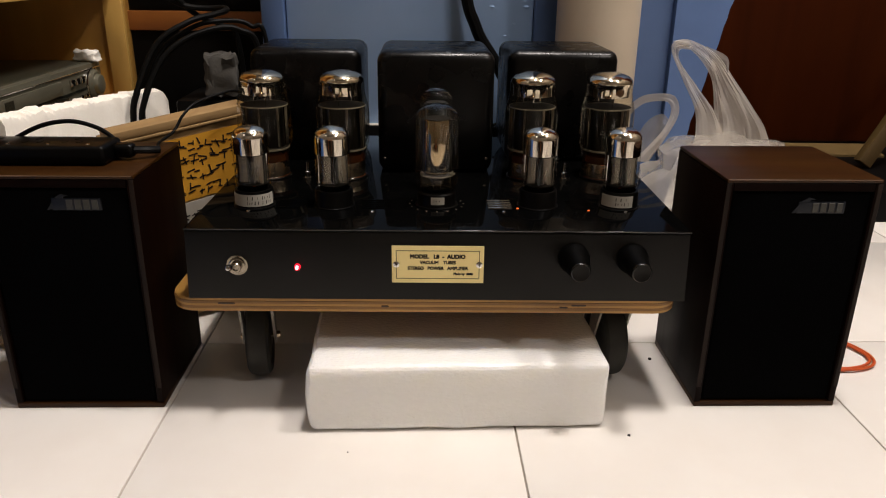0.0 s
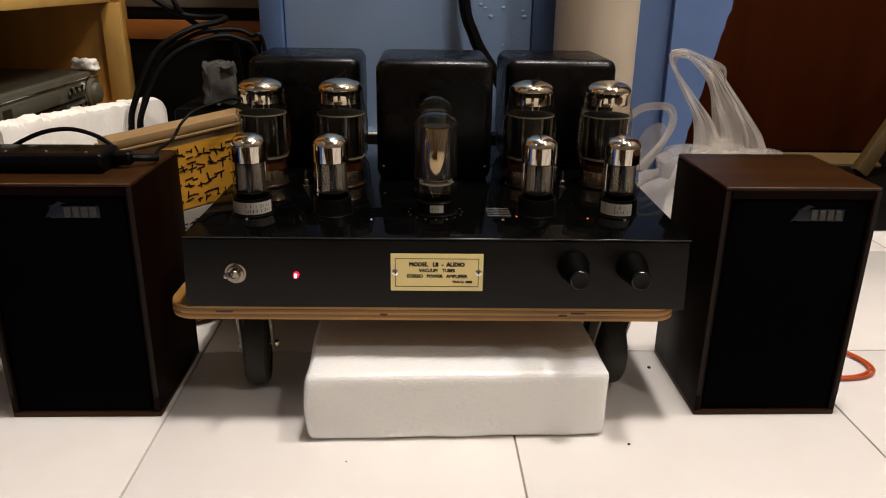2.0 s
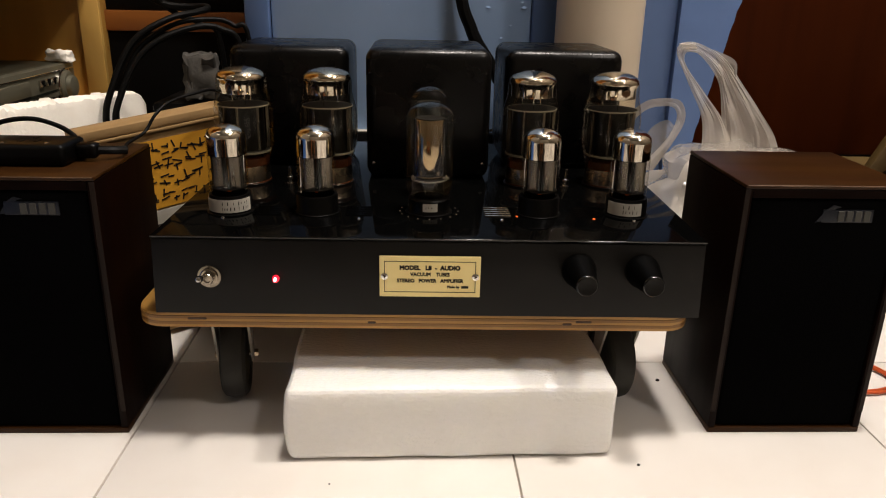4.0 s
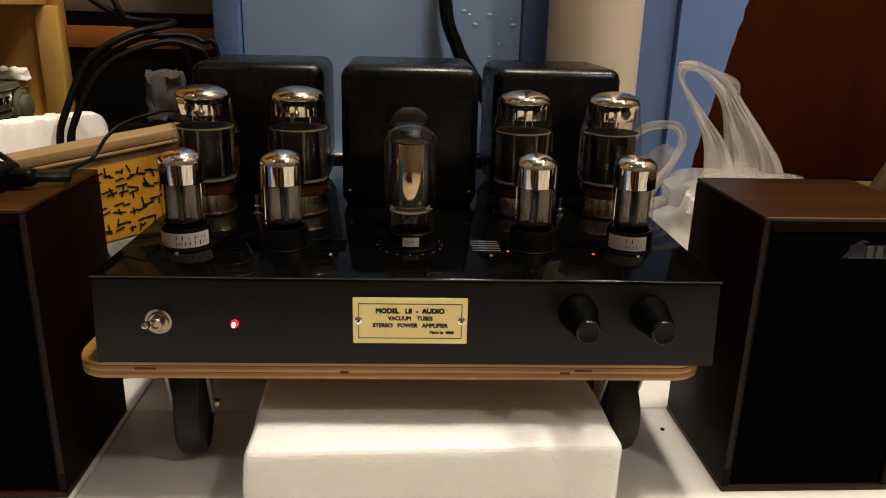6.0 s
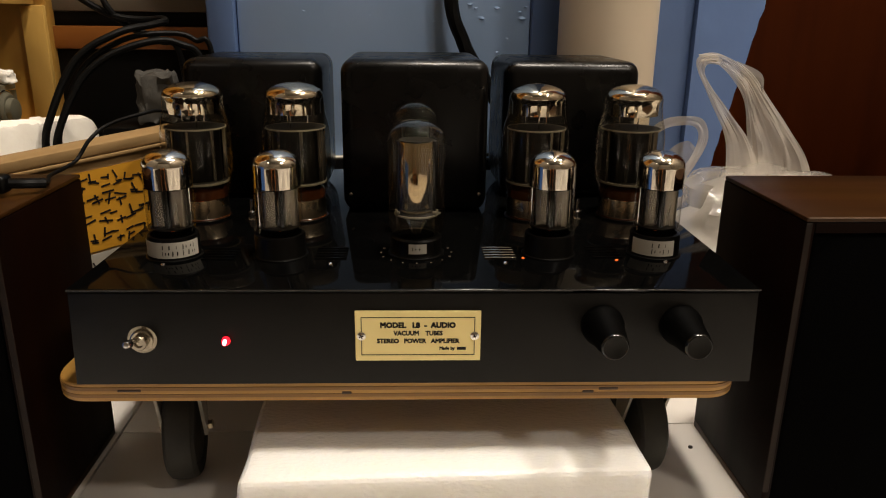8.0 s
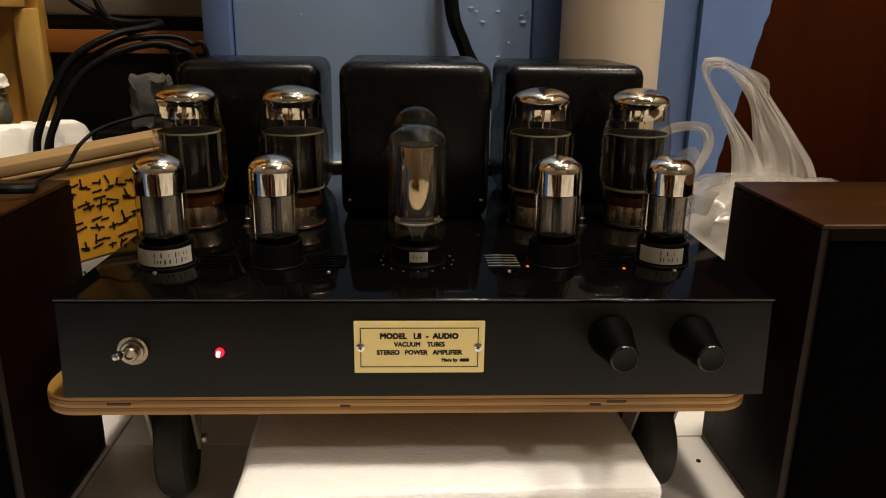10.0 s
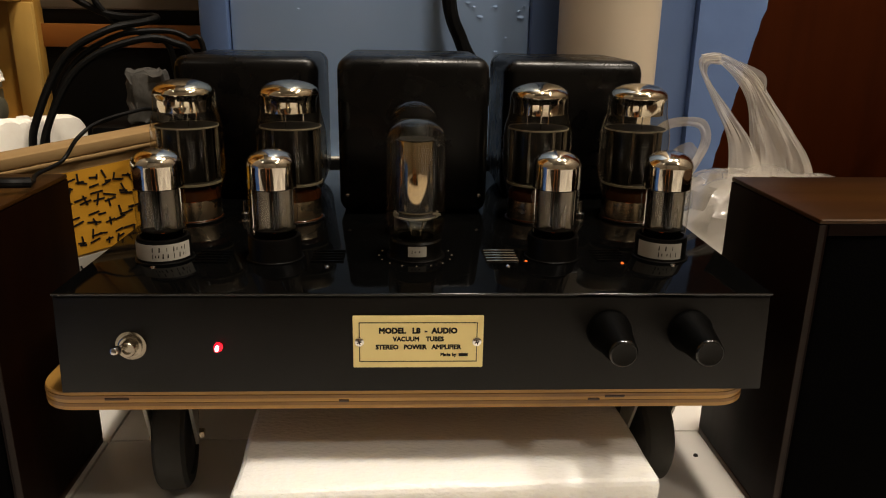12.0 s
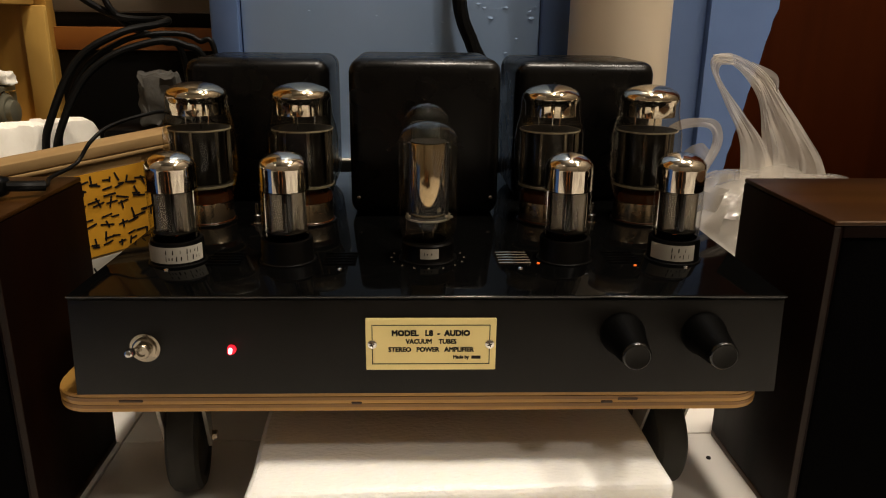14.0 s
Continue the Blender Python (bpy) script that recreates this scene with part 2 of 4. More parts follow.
TAPE = material("yellow packing tape", (0.72, 0.36, 0.04), 0.25, grain=(0.55, 0.25, 0.022), amount=0.7, scale=30)
RED = material("orange red wire", (0.50, 0.075, 0.012), 0.35, grain=(0.35, 0.05, 0.01), amount=0.4, scale=60)
YELLOWCARD = material("pale card", (0.13, 0.08, 0.02), 0.7, grain=(0.08, 0.046, 0.011), amount=0.5, scale=30)
GLASS = thin_glass("tube glass", (0.965, 0.955, 0.925), 1.42)
GLASSDIM = thin_glass("tinted tube glass", (0.92, 0.89, 0.82), 1.5)
FILM = thin_glass("clear crinkled plastic film", (0.95, 0.95, 0.95), 1.5, 0.12, 0.33)
FILMTHICK = thin_glass("milky gathered plastic film", (0.95, 0.94, 0.92), 1.3, 0.25, 0.62)
OLDWOOD = material("old brown timber", (0.085, 0.050, 0.010), 0.6, grain=(0.05, 0.026, 0.005), amount=0.7, scale=24, stretch=(1, 1, 0.1))
DARKSHEET = material("dark brown of the added sheet", (0.016, 0.011, 0.008), 0.95, spec=0.1, grain=(0.03, 0.02, 0.014), amount=0.6, scale=60, bump=0.4, bump_scale=200)
TUB = material("blue plastic", (0.03, 0.12, 0.42), 0.35, grain=(0.02, 0.08, 0.3), amount=0.4, scale=20)
LEDGLOW = glow("red indicator light", (1.0, 0.012, 0.03), 1.3)
LEDCORE = glow("hot centre of the indicator", (1.0, 0.55, 0.60), 3.2)
HAZE = thin_glass("thin grey getter haze", (0.90, 0.88, 0.84), 1.1, 0.03)
# Warm bright metal: a reflection's tone is put into this colour.
WARMPLATE = material("polished anode with a warm reflection in its colour", (0.50, 0.395, 0.25), 0.11, 1.0, grain=(0.30, 0.20, 0.11), amount=0.5, scale=12)
HEATER = glow("self-lit heater orange", (1.0, 0.16, 0.02), 0.12)
# Glow colour for dots that stand in for a reflection.
GLINT = glow("self-lit orange glint", (1.0, 0.16, 0.02), 0.3)


# ---------- building helpers ----------
def finish(bm, name, mat, smooth=True, angle=35):
    bmesh.ops.recalc_face_normals(bm, faces=bm.faces)
    me = bpy.data.meshes.new(name)
    if smooth:
        for f in bm.faces:
            f.smooth = True
        for e in bm.edges:
            if len(e.link_faces) == 2 and e.calc_face_angle(0) > radians(angle):
                e.smooth = False
    bm.to_mesh(me)
    bm.free()
    me.materials.append(mat)
    return me


def part(name, bm, mat, parent=None, label="", smooth=True, m=None, angle=35):
    ob = new(name, finish(bm, name, mat, smooth, angle))
    if parent:
        ob.parent = parent
    if m is not None:
        ob.matrix_basis = m
    return tagged(ob, label)


def thing(name, at, label, category, group="", kind="", rz=0.0):
    ob = new(name)
    ob.empty_display_size = 0.02
    ob.matrix_basis = pose(*at, 0, 0, rz)
    return tagged(ob, label, category, group, kind)


def add_box(bm, x0, x1, y0, y1, z0, z1, bevel=0.0, seg=2):
    v = [bm.verts.new((x, y, z)) for x in (x0, x1) for y in (y0, y1) for z in (z0, z1)]
    fs = [bm.faces.new([v[i] for i in q]) for q in ((0, 1, 3, 2), (4, 6, 7, 5), (0, 4, 5, 1), (2, 3, 7, 6), (0, 2, 6, 4), (1, 5, 7, 3))]
    if bevel:
        es = list({e for f in fs for e in f.edges})
        bmesh.ops.bevel(bm, geom=es, offset=bevel, segments=seg, profile=0.5, affect="EDGES")
    return bm


def box(x0, x1, y0, y1, z0, z1, bevel=0.0, seg=2):
    return add_box(bmesh.new(), x0, x1, y0, y1, z0, z1, bevel, seg)


def lathe(profile, n=40, cap=False):
    """A solid of revolution round z from (radius, height) pairs."""
    bm = bmesh.new()
    rings = []
    for r, z in profile:
        if r < 1e-6:
            rings.append([bm.verts.new((0, 0, z))])
        else:
            rings.append([bm.verts.new((r * math.cos(2 * math.pi * i / n), r * math.sin(2 * math.pi * i / n), z)) for i in range(n)])
    for a, b in zip(rings, rings[1:]):
        for i in range(n):
            j = (i + 1) % n
            if len(a) == 1 and len(b) == 1:
                continue
            if len(a) == 1:
                bm.faces.new((a[0], b[i], b[j]))
            elif len(b) == 1:
                bm.faces.new((a[i], a[j], b[0]))
            else:
                bm.faces.new((a[i], a[j], b[j], b[i]))
    if cap:
        for r in (rings[0], rings[-1]):
            if len(r) > 2:
                bm.faces.new(r)
    return bm


def dome(r, z, h, n=7):
    """The (radius, height) pairs of a rounded cap from its rim to its top."""
    return [(r * math.cos(a), z + h * math.sin(a)) for a in [math.pi / 2 * i / n for i in range(n)]] + [(0, z + h)]


def smooth_line(points, per=8):
    p = [Vector(q) for q in points]
    p = [2 * p[0] - p[1]] + p + [2 * p[-1] - p[-2]]
    out = []
    for i in range(1, len(p) - 2):
        for k in range(per):
            t = k / per
            a, b, c, d = p[i - 1], p[i], p[i + 1], p[i + 2]
            out.append(0.5 * ((2 * b) + (c - a) * t + (2 * a - 5 * b + 4 * c - d) * t * t + (3 * b - a - 3 * c + d) * t ** 3))
    out.append(p[-2])
    return out


def sweep(points, r, n=10, per=8, bm=None):
    """A round cable along a smooth line."""
    bm = bm or bmesh.new()
    line = smooth_line(points, per)
    rings, up = [], Vector((0.13, 0.31, 0.94))
    for i, q in enumerate(line):
        d = (line[min(i + 1, len(line) - 1)] - line[max(i - 1, 0)]).normalized()
        s = d.cross(up).normalized()
        u = s.cross(d)
        rings.append([bm.verts.new(q + r * (math.cos(2 * math.pi * k / n) * s + math.sin(2 * math.pi * k / n) * u)) for k in range(n)])
    for a, b in zip(rings, rings[1:]):
        for k in range(n):
            bm.faces.new((a[k], a[(k + 1) % n], b[(k + 1) % n], b[k]))
    bm.faces.new(rings[0])
    bm.faces.new(rings[-1])
    return bm


def sheet(line_a, line_b, fold=0.004, folds=5, n=14, seed=0, per=8):
    """Thin film between two smooth lines, gathered in folds that run along it."""
    a, b = smooth_line(line_a, per), smooth_line(line_b, per)
    k = min(len(a), len(b))
    bm = bmesh.new()
    rows = []
    for i in range(k):
        row = []
        for j in range(n + 1):
            s = j / n
            q = a[i].lerp(b[i], s)
            w = 1.3 * noise.noise((s * folds * 1.6, i * 0.05, seed * 7.3)) + 0.8 * abs(noise.noise((s * folds * 4.1 + 0.02 * i, i * 0.09, seed * 3.1))) + 0.45 * noise.noise((s * folds * 9.0, i * 0.16, seed * 5.7))
            q = q + Vector((0, fold * w * (0.4 + 0.6 * i / k), 0)) + 0.3 * fold * noise.noise_vector(q * 25 + Vector((seed, 0, 0)))
            row.append(bm.verts.new(q))
        rows.append(row)
    for r, t in zip(rows, rows[1:]):
        for j in range(n):
            bm.faces.new((r[j], r[j + 1], t[j + 1], t[j]))
    return bm


def slab(outline, z0, z1, bevel=0.0):
    bm = bmesh.new()
    lo = [bm.verts.new((x, y, z0)) for x, y in outline]
    hi = [bm.verts.new((x, y, z1)) for x, y in outline]
    bm.faces.new(lo[::-1])
    top = bm.faces.new(hi)
    for i in range(len(lo)):
        j = (i + 1) % len(lo)
        bm.faces.new((lo[i], lo[j], hi[j], hi[i]))
    if bevel:
        bmesh.ops.bevel(bm, geom=list(top.edges), offset=bevel, segments=2, affect="EDGES")
    return bm


def round_rect(x0, x1, y0, y1, r, n=8):
    out = []
    for cx, cy, a0 in ((x1 - r, y0 + r, -90), (x1 - r, y1 - r, 0), (x0 + r, y1 - r, 90), (x0 + r, y0 + r, 180)):
        out += [(cx + r * math.cos(radians(a0 + 90 * i / n)), cy + r * math.sin(radians(a0 + 90 * i / n))) for i in range(n + 1)]
    return out


def lettering(name, words, size, at, mat, parent, spread=1.0, label="", wide=1.0, weight=0.0):
    """Flat letters in Blender's own font on a face that looks to -y; weight: how far the strokes are thickened."""
    cu = bpy.data.curves.new(name, "FONT")
    cu.body, cu.size, cu.align_x, cu.align_y, cu.extrude, cu.space_character, cu.resolution_u = words, size, "CENTER", "CENTER", 0.00006, spread, 2
    tmp = new("tmp", cu)
    me = bpy.data.meshes.new_from_object(tmp.evaluated_get(bpy.context.evaluated_depsgraph_get()))
    bpy.data.objects.remove(tmp)
    bm = bmesh.new()
    w = weight / 2
    for k, (dx, dz) in enumerate(((-w, -w), (w, -w), (-w, w), (w, w), (0, 0))):
        old = len(bm.verts)
        bm.from_mesh(me)
        bm.verts.ensure_lookup_table()
        for v in bm.verts[old:]:
            v.co += Vector((dx, dz, 0.00002 * k))
    ob = part(name, bm, mat, parent, label, False)
    ob.matrix_basis = pose(*at, 90) @ Matrix.Diagonal((wide, 1, 1, 1))
    return ob


def scribble(strokes, w, d, bm=None):
    """Flat ink strokes on a face that looks to -y: each a pair of (x, z) ends."""
    bm = bm or bmesh.new()
    for (xa, za), (xb, zb) in strokes:
        v = Vector((xb - xa, 0, zb - za))
        s = Vector((-v.z, 0, v.x)).normalized() * w / 2
        a, b = Vector((xa, 0, za)), Vector((xb, 0, zb))
        lo = [bm.verts.new(q) for q in (a - s, b - s, b + s, a + s)]
        hi = [bm.verts.new(q.co + Vector((0, -d, 0))) for q in lo]
        bm.faces.new(hi)
        for i in range(4):
            j = (i + 1) % 4
            bm.faces.new((lo[i], lo[j], hi[j], hi[i]))
    return bm


# ---------- the room ----------
def structure(name, bm, mat, label, category, smooth=False):
    return tagged(part(name, bm, mat, smooth=smooth), label, category, kind="structure")


RX0, RX1, RY0, RY1 = -1.41, 1.59, -1.94, 1.96
floor = structure("floor", box(RX0, RX1, RY0, RY1, -0.06, -0.0025), GROUT, "pale cream glazed tile floor with thin dirty joints", "floor")
# Unseen ceiling and walls close the room; their dark tone limits bounce.
structure("ceiling", box(RX0, RX1, RY0, RY1, CEIL, CEIL + 0.1), CEILM, "unseen brown-grey ceiling, kept dark to limit bounce and reflections", "ceiling")
structure("wall_north", box(RX0, RX1, RY1, RY1 + 0.12, -0.06, CEIL), WALL, "unseen wall behind the cupboards, toned dark to cut bounce", "wall")
structure("wall_south", box(RX0, RX1, RY0 - 0.12, RY0, -0.06, CEIL), WALL, "unseen closing wall, toned dark to cut bounce", "wall")
structure("wall_west", box(RX0 - 0.12, RX0, RY0, RY1, -0.06, CEIL), WALL, "unseen closing side wall, toned dark to cut bounce", "wall")
structure("wall_east", box(RX1, RX1 + 0.12, RY0, RY1, -0.06, CEIL), WALL, "unseen closing side wall, toned dark to cut bounce", "wall")
for lx, ly in LAMPS:
    dl = thing("bulb_holder", (lx, ly, CEIL), "brown-grey bulb holder fixed to the ceiling", "ceiling light", "ceiling lights")
    part("rose", lathe([(0.0, -0.02), (0.03, -0.02), (0.05, -0.006), (0.05, 0.0)], 32), CEILM, dl)
    part("socket", lathe([(0.0, -0.10), (0.02, -0.10), (0.02, -0.0205), (0.0, -0.0205)], 24), CEILM, dl)

# blue partition: a recessed panel in its frame
blue = structure("wall_blue", box(-0.160, 0.1525, 1.062, 1.10, 0, 1.9, 0.002), BLUESHEEN, "blue painted board partition, chipped and dented", "partition", True)
part("frame_post", box(0.1530, 0.3290, 1.0535, 1.10, 0, 1.9, 0.003), BLUE, blue)
part("frame_post", box(-0.190, -0.161, 1.052, 1.10, 0, 1.9, 0.003), BLUE, blue)
part("pale_strip", box(-0.10, 0.03, 1.052, 1.0615, 0.1655, 0.1675, 0.0005), PAPER, blue, "thin pale strip on the partition")
# Black board added so that the gap below the pale strip stays dark.
part("dark_backing", box(-0.158, 0.17, 1.050, 1.0615, 0, 0.1650, 0.001), BLACKBOX, blue, "black board added to fill the dark gap behind the amplifier")
dents = bmesh.new()
rng = random.Random(4)
for cx, cz, r in ((0.100, 0.317, 0.0033), (0.143, 0.317, 0.0036), (0.117, 0.2815, 0.0018), (0.049, 0.312, 0.0016), (0.147, 0.3285, 0.002), (0.093, 0.327, 0.0022), (0.116, 0.3275, 0.0028), (0.038, 0.290, 0.0010), (0.141, 0.3235, 0.0018), (-0.09, 0.322, 0.0014), (0.087, 0.331, 0.0026), (0.128, 0.296, 0.0014), (0.052, 0.330, 0.0018), (-0.02, 0.318, 0.0009)):
    ring = [dents.verts.new((cx + r * rng.uniform(0.7, 1.4) * math.cos(a), 1.0615, cz + 0.5 * r * rng.uniform(0.6, 1.2) * math.sin(a))) for a in [i * 0.7 for i in range(9)]]
    tip = dents.verts.new((cx + 0.1 * r, 1.0608, cz - 0.35 * r))
    for i in range(9):
        dents.faces.new((ring[i], ring[(i + 1) % 9], tip))
part("paint_blister", dents, BLUESHEEN, blue, "raised chips in the blue paint")
# blue side board with a slanting edge
bm = bmesh.new()
edge = [(0.330, 0.0), (0.3315, 0.0), (0.341, 0.05), (0.352, 0.1)] + [(0.364 + 0.222 * (z - 0.164) + 0.0006 * math.sin(z * 310) + 0.0008 * (i % 5 == 0), z) for i, z in enumerate([0.164 + 0.011 * k for k in range(38)])]
pts = edge + [(0.330, edge[-1][1])]
for y in (1.046, 1.0612):
    bm.faces.new([bm.verts.new((x, y, z)) for x, z in pts])
bm.verts.ensure_lookup_table()
n = len(pts)
for i in range(n):
    j = (i + 1) % n
    bm.faces.new((bm.verts[i], bm.verts[j], bm.verts[n + j], bm.verts[n + i]))
side = tagged(part("blue_board", bm, BLUE, smooth=False), "blue painted board with a slanting chipped edge", "board", kind="structure")
pipe = tagged(part("pipe", lathe([(0.0495, 0), (0.0495, CEIL)], 48, True), PIPE, m=pose(0.2225, 1.005, 0)), "thick cream painted vertical pipe before the blue partition", "pipe", kind="structure")

# ---------- brown cupboard, card and batten at the back ----------
cup = thing("cupboard", (0.95, 1.54, 0), "tall dark brown veneered cupboard standing on the tiles", "cupboard")
part("door", box(-0.60, 0.398, -0.02, 0.0, 0.045, 1.9, 0.002), BROWN, cup)
part("door", box(0.402, 0.60, -0.02, 0.0, 0.045, 1.9, 0.002), BROWN, cup)
part("body", box(-0.60, 0.60, 0.002, 0.38, 0.045, 1.9, 0.002), BROWN, cup)
part("plinth", box(-0.58, 0.58, 0.03, 0.36, 0.0, 0.045), BLACKBOX, cup)
# Black box added to keep the floor before the cupboard dark.
drk = thing("dark_box", (0.90, 1.35, 0.0), "low black box added to fill the dark floor before the cupboard", "box")
part("body", box(-0.42, 0.42, -0.20, 0.14, 0.0, 0.048, 0.004), BLACKBOX, drk)
card = thing("card_sheet", (0.75, 1.42, 0.048), "flat pale yellow card lying on the dark box", "cardboard")
part("sheet", slab([(-0.10, -0.035), (0.10, -0.045), (0.13, 0.05), (-0.07, 0.055)], 0.0, 0.004), YELLOWCARD, card)
bat = thing("batten", (0.765, 1.30, 0.048), "worn brown wooden batten leaning at a slant", "batten")
part("timber", box(-0.013, 0.013, -0.009, 0.009, 0.0, 0.55, 0.002), OLDWOOD, bat, m=pose(0, 0, 0.007, -10, 33, 0))

# ---------- pine cabinet with player ----------
cab = thing("pine_cabinet", (-0.611, 0.80, 0.0), "open varnished pine cabinet holding a disc player", "cabinet")
part("side_panel", box(-0.22, 0.222, 0.335, 0.355, 0, 1.1, 0.0015), PINE, cab)
part("side_panel", box(-0.22, 0.21, -0.125, -0.105, 0, 1.1, 0.0015), PINE, cab)
# Edge strips carry the brighter, lit look of the wood in their colour.
part("lit_strip", box(0.197, 0.2225, 0.3255, 0.3345, 0.3415, 1.1, 0.0015), PINELIT, cab, "pine edge strip with lit tone in its colour")
part("lit_strip", box(0.197, 0.2225, 0.3255, 0.3345, 0.1865, 0.3245, 0.0015), PINELIT, cab, "pine edge strip with lit tone in its colour")
part("shelf_edge", box(0.2055, 0.2105, -0.104, 0.334, 0.3252, 0.3408, 0.0012), PINELIT, cab, "pine edge strip with lit tone in its colour")
part("back_panel", box(-0.235, -0.221, -0.125, 0.355, 0, 1.1), PINE, cab)
part("shelf", box(-0.22, 0.205, -0.104, 0.334, 0.170, 0.186, 0.0015), PINE, cab)
part("shelf", box(-0.22, 0.205, -0.104, 0.334, 0.325, 0.341, 0.0015), PINE, cab)
part("top_board", box(-0.24, 0.215, -0.13, 0.36, 1.1, 1.118, 0.0015), PINE, cab)

dvd = thing("disc_player", (-0.414, 0.927, 0.186), "silver grey disc player with a round dial", "disc player")
part("case", box(-0.27, -0.012, -0.205, 0.165, 0.004, 0.056, 0.002), GREENGREY, dvd)
part("front_panel", box(-0.0118, 0.0, -0.205, 0.165, 0.004, 0.056, 0.0015), SILVER, dvd)
part("disc_drawer", box(0.0003, 0.003, -0.15, 0.045, 0.030, 0.046, 0.001), SILVER, dvd)
part("display", box(0.0003, 0.0015, -0.15, 0.06, 0.008, 0.025, 0.0005), DISPLAY, dvd)
part("badge", box(0.0031, 0.0038, -0.085, -0.068, 0.033, 0.043), DISPLAY, dvd, "small dark green badge")
# Raised dark strip puts the shade of the drawer's slot into colour.
part("shadow_gap", box(0.0002, 0.0009, -0.203, 0.163, 0.0262, 0.0290), DISPLAY, dvd, "dark strip standing for the shaded slot under the drawer")
part("trim_line", box(0.0002, 0.0014, -0.203, 0.163, 0.0490, 0.0505, 0.0004, 1), CHROME, dvd, "bright trim line")
part("dial_ring", lathe([(0.0215, 0), (0.0215, 0.0016), (0.0200, 0.0022), (0.0188, 0.0016), (0.0188, 0)], 36), CHROME, dvd, "bright ring round the dial", m=pose(0.0002, 0.135, 0.030, 0, 90))
dial = part("dial", lathe([(0.0185, 0), (0.0185, 0.004), (0.016, 0.006), (0.013, 0.006), (0.012, 0.011), (0.010, 0.012), (0, 0.012)], 32), SILVER, dvd, m=pose(0.0002, 0.135, 0.030, 0, 90))
for k in range(3):
    part("button", box(0.0003, 0.004, 0.068 + 0.015 * k, 0.080 + 0.015 * k, 0.036, 0.044, 0.001), CHROME, dvd, "bright button")
for k in range(3):
    part("button", box(0.0003, 0.003, 0.075 + 0.015 * k, 0.085 + 0.015 * k, 0.018, 0.022, 0.0008), CHROME, dvd, "bright button")
for sx, sy in ((-0.25, -0.19), (-0.25, 0.15), (-0.03, -0.19), (-0.03, 0.15)):
    part("foot", lathe([(0.008, 0), (0.008, 0.004)], 12, True), RUBBER, dvd, m=pose(sx, sy, 0))


def crumb(name, at, size, mat, label, seed, amp=0.25, rz=0, category="foam piece"):
    bm = box(-size[0] / 2, size[0] / 2, -size[1] / 2, size[1] / 2, 0, size[2], min(size) * 0.16, 2)
    bmesh.ops.subdivide_edges(bm, edges=bm.edges, cuts=4, use_grid_fill=True)
    for v in bm.verts:
        v.co += noise.noise_vector(v.co / max(size) * 6 + Vector((seed, seed, 0))) * amp * min(size) * 1.0
    lo = min(v.co.z for v in bm.verts)
    for v in bm.verts:
        v.co.z -= lo
    ob = part(name, bm, mat, m=pose(*at, 0, 0, rz))
    return tagged(ob, label, category)


crumb("foam_scrap", (-0.424, 1.080, 0.2420), (0.036, 0.014, 0.013), STYRO, "small white foam scrap lying on the disc player", 3, rz=-25)

# ---------- black rack behind ----------
rack = thing("black_rack", (-0.30, 1.15, 0.0), "black lacquered rack with an orange-brown wooden strip", "rack")
part("body", box(-0.10, 0.105, 0.0, 0.3, 0, 0.276, 0.002), BLACKBOX, rack)
part("wood_strip", box(-0.10, 0.103, -0.004, 0.3, 0.2765, 0.302, 0.001), ORANGE, rack, "orange-brown wooden strip")
part("upper_panel", box(-0.10, 0.105, 0.004, 0.3, 0.3025, 0.318, 0.001), BLACKBOX, rack)
part("top_board", box(-0.10, 0.105, 0.002, 0.3, 0.3185, 0.36, 0.002), WALL, rack, "beige board in the darkened wall paint")
blk = thing("black_case", (-0.245, 1.00, 0.0), "black case standing in shadow behind the carton", "case")
part("body", box(-0.045, 0.045, -0.005, 0.10, 0, 0.208, 0.006), BLACKBOX, blk)
crumb("foam_chunk", (-0.234, 1.01, 0.208), (0.036, 0.028, 0.050), GREYFOAM, "torn grey packing foam chunk on the black case", 9, 0.20, 10)

# ---------- styrofoam sheet and carton ----------
bm = bmesh.new()
NS = 170
rows = []
for i in range(NS + 1):
    s = i / NS
    x, y = -0.371 + 0.034 * s, 0.74 + 0.34 * s
    top = 0.235 - 0.025 * s
    rag = 0.0035 * noise.noise((s * 19, 0, 0)) + 0.0038 * noise.noise((s * 52, 3, 0)) + 0.0024 * noise.noise((s * 120, 7, 0)) if s < 0.72 else 0.0
    if s > 0.93:
        top -= 0.010 * ((s - 0.93) / 0.07) ** 2
    row = []
    for dx, z in ((0.012, 0.0), (0.012, top - 0.008), (0.010, top - 0.003 + rag), (0.004, top + rag * 1.4), (-0.006, top + rag), (-0.010, top - 0.005), (-0.012, 0.0)):
        q = Vector((x + dx, y, z))
        q += Vector((0.0015, 0, 0)) * noise.noise(q * 35)
        row.append(bm.verts.new(q))
    rows.append(row)
for a, b in zip(rows, rows[1:]):
    for j in range(7):
        bm.faces.new((a[j], a[(j + 1) % 7], b[(j + 1) % 7], b[j]))
bm.faces.new(rows[0])
bm.faces.new(rows[-1])
tagged(part("styrofoam_sheet", bm, STYRO), "white styrofoam sheet with a torn ragged top edge", "packing foam")

ctn = thing("carton", (-0.283, 0.778, 0.0), "brown cardboard carton with yellow tape and black marker scrawl", "carton", rz=38)
cm = pose(0.022, 0, 0.001, 0, -6, 0)
part("body", box(0.0, 0.140, 0.0, 0.045, 0.0, 0.2005, 0.0012), CARD, ctn, m=cm)
part("flap", box(-0.002, 0.142, -0.003, 0.046, 0.2007, 0.2035, 0.0008), CARD, ctn, m=cm)
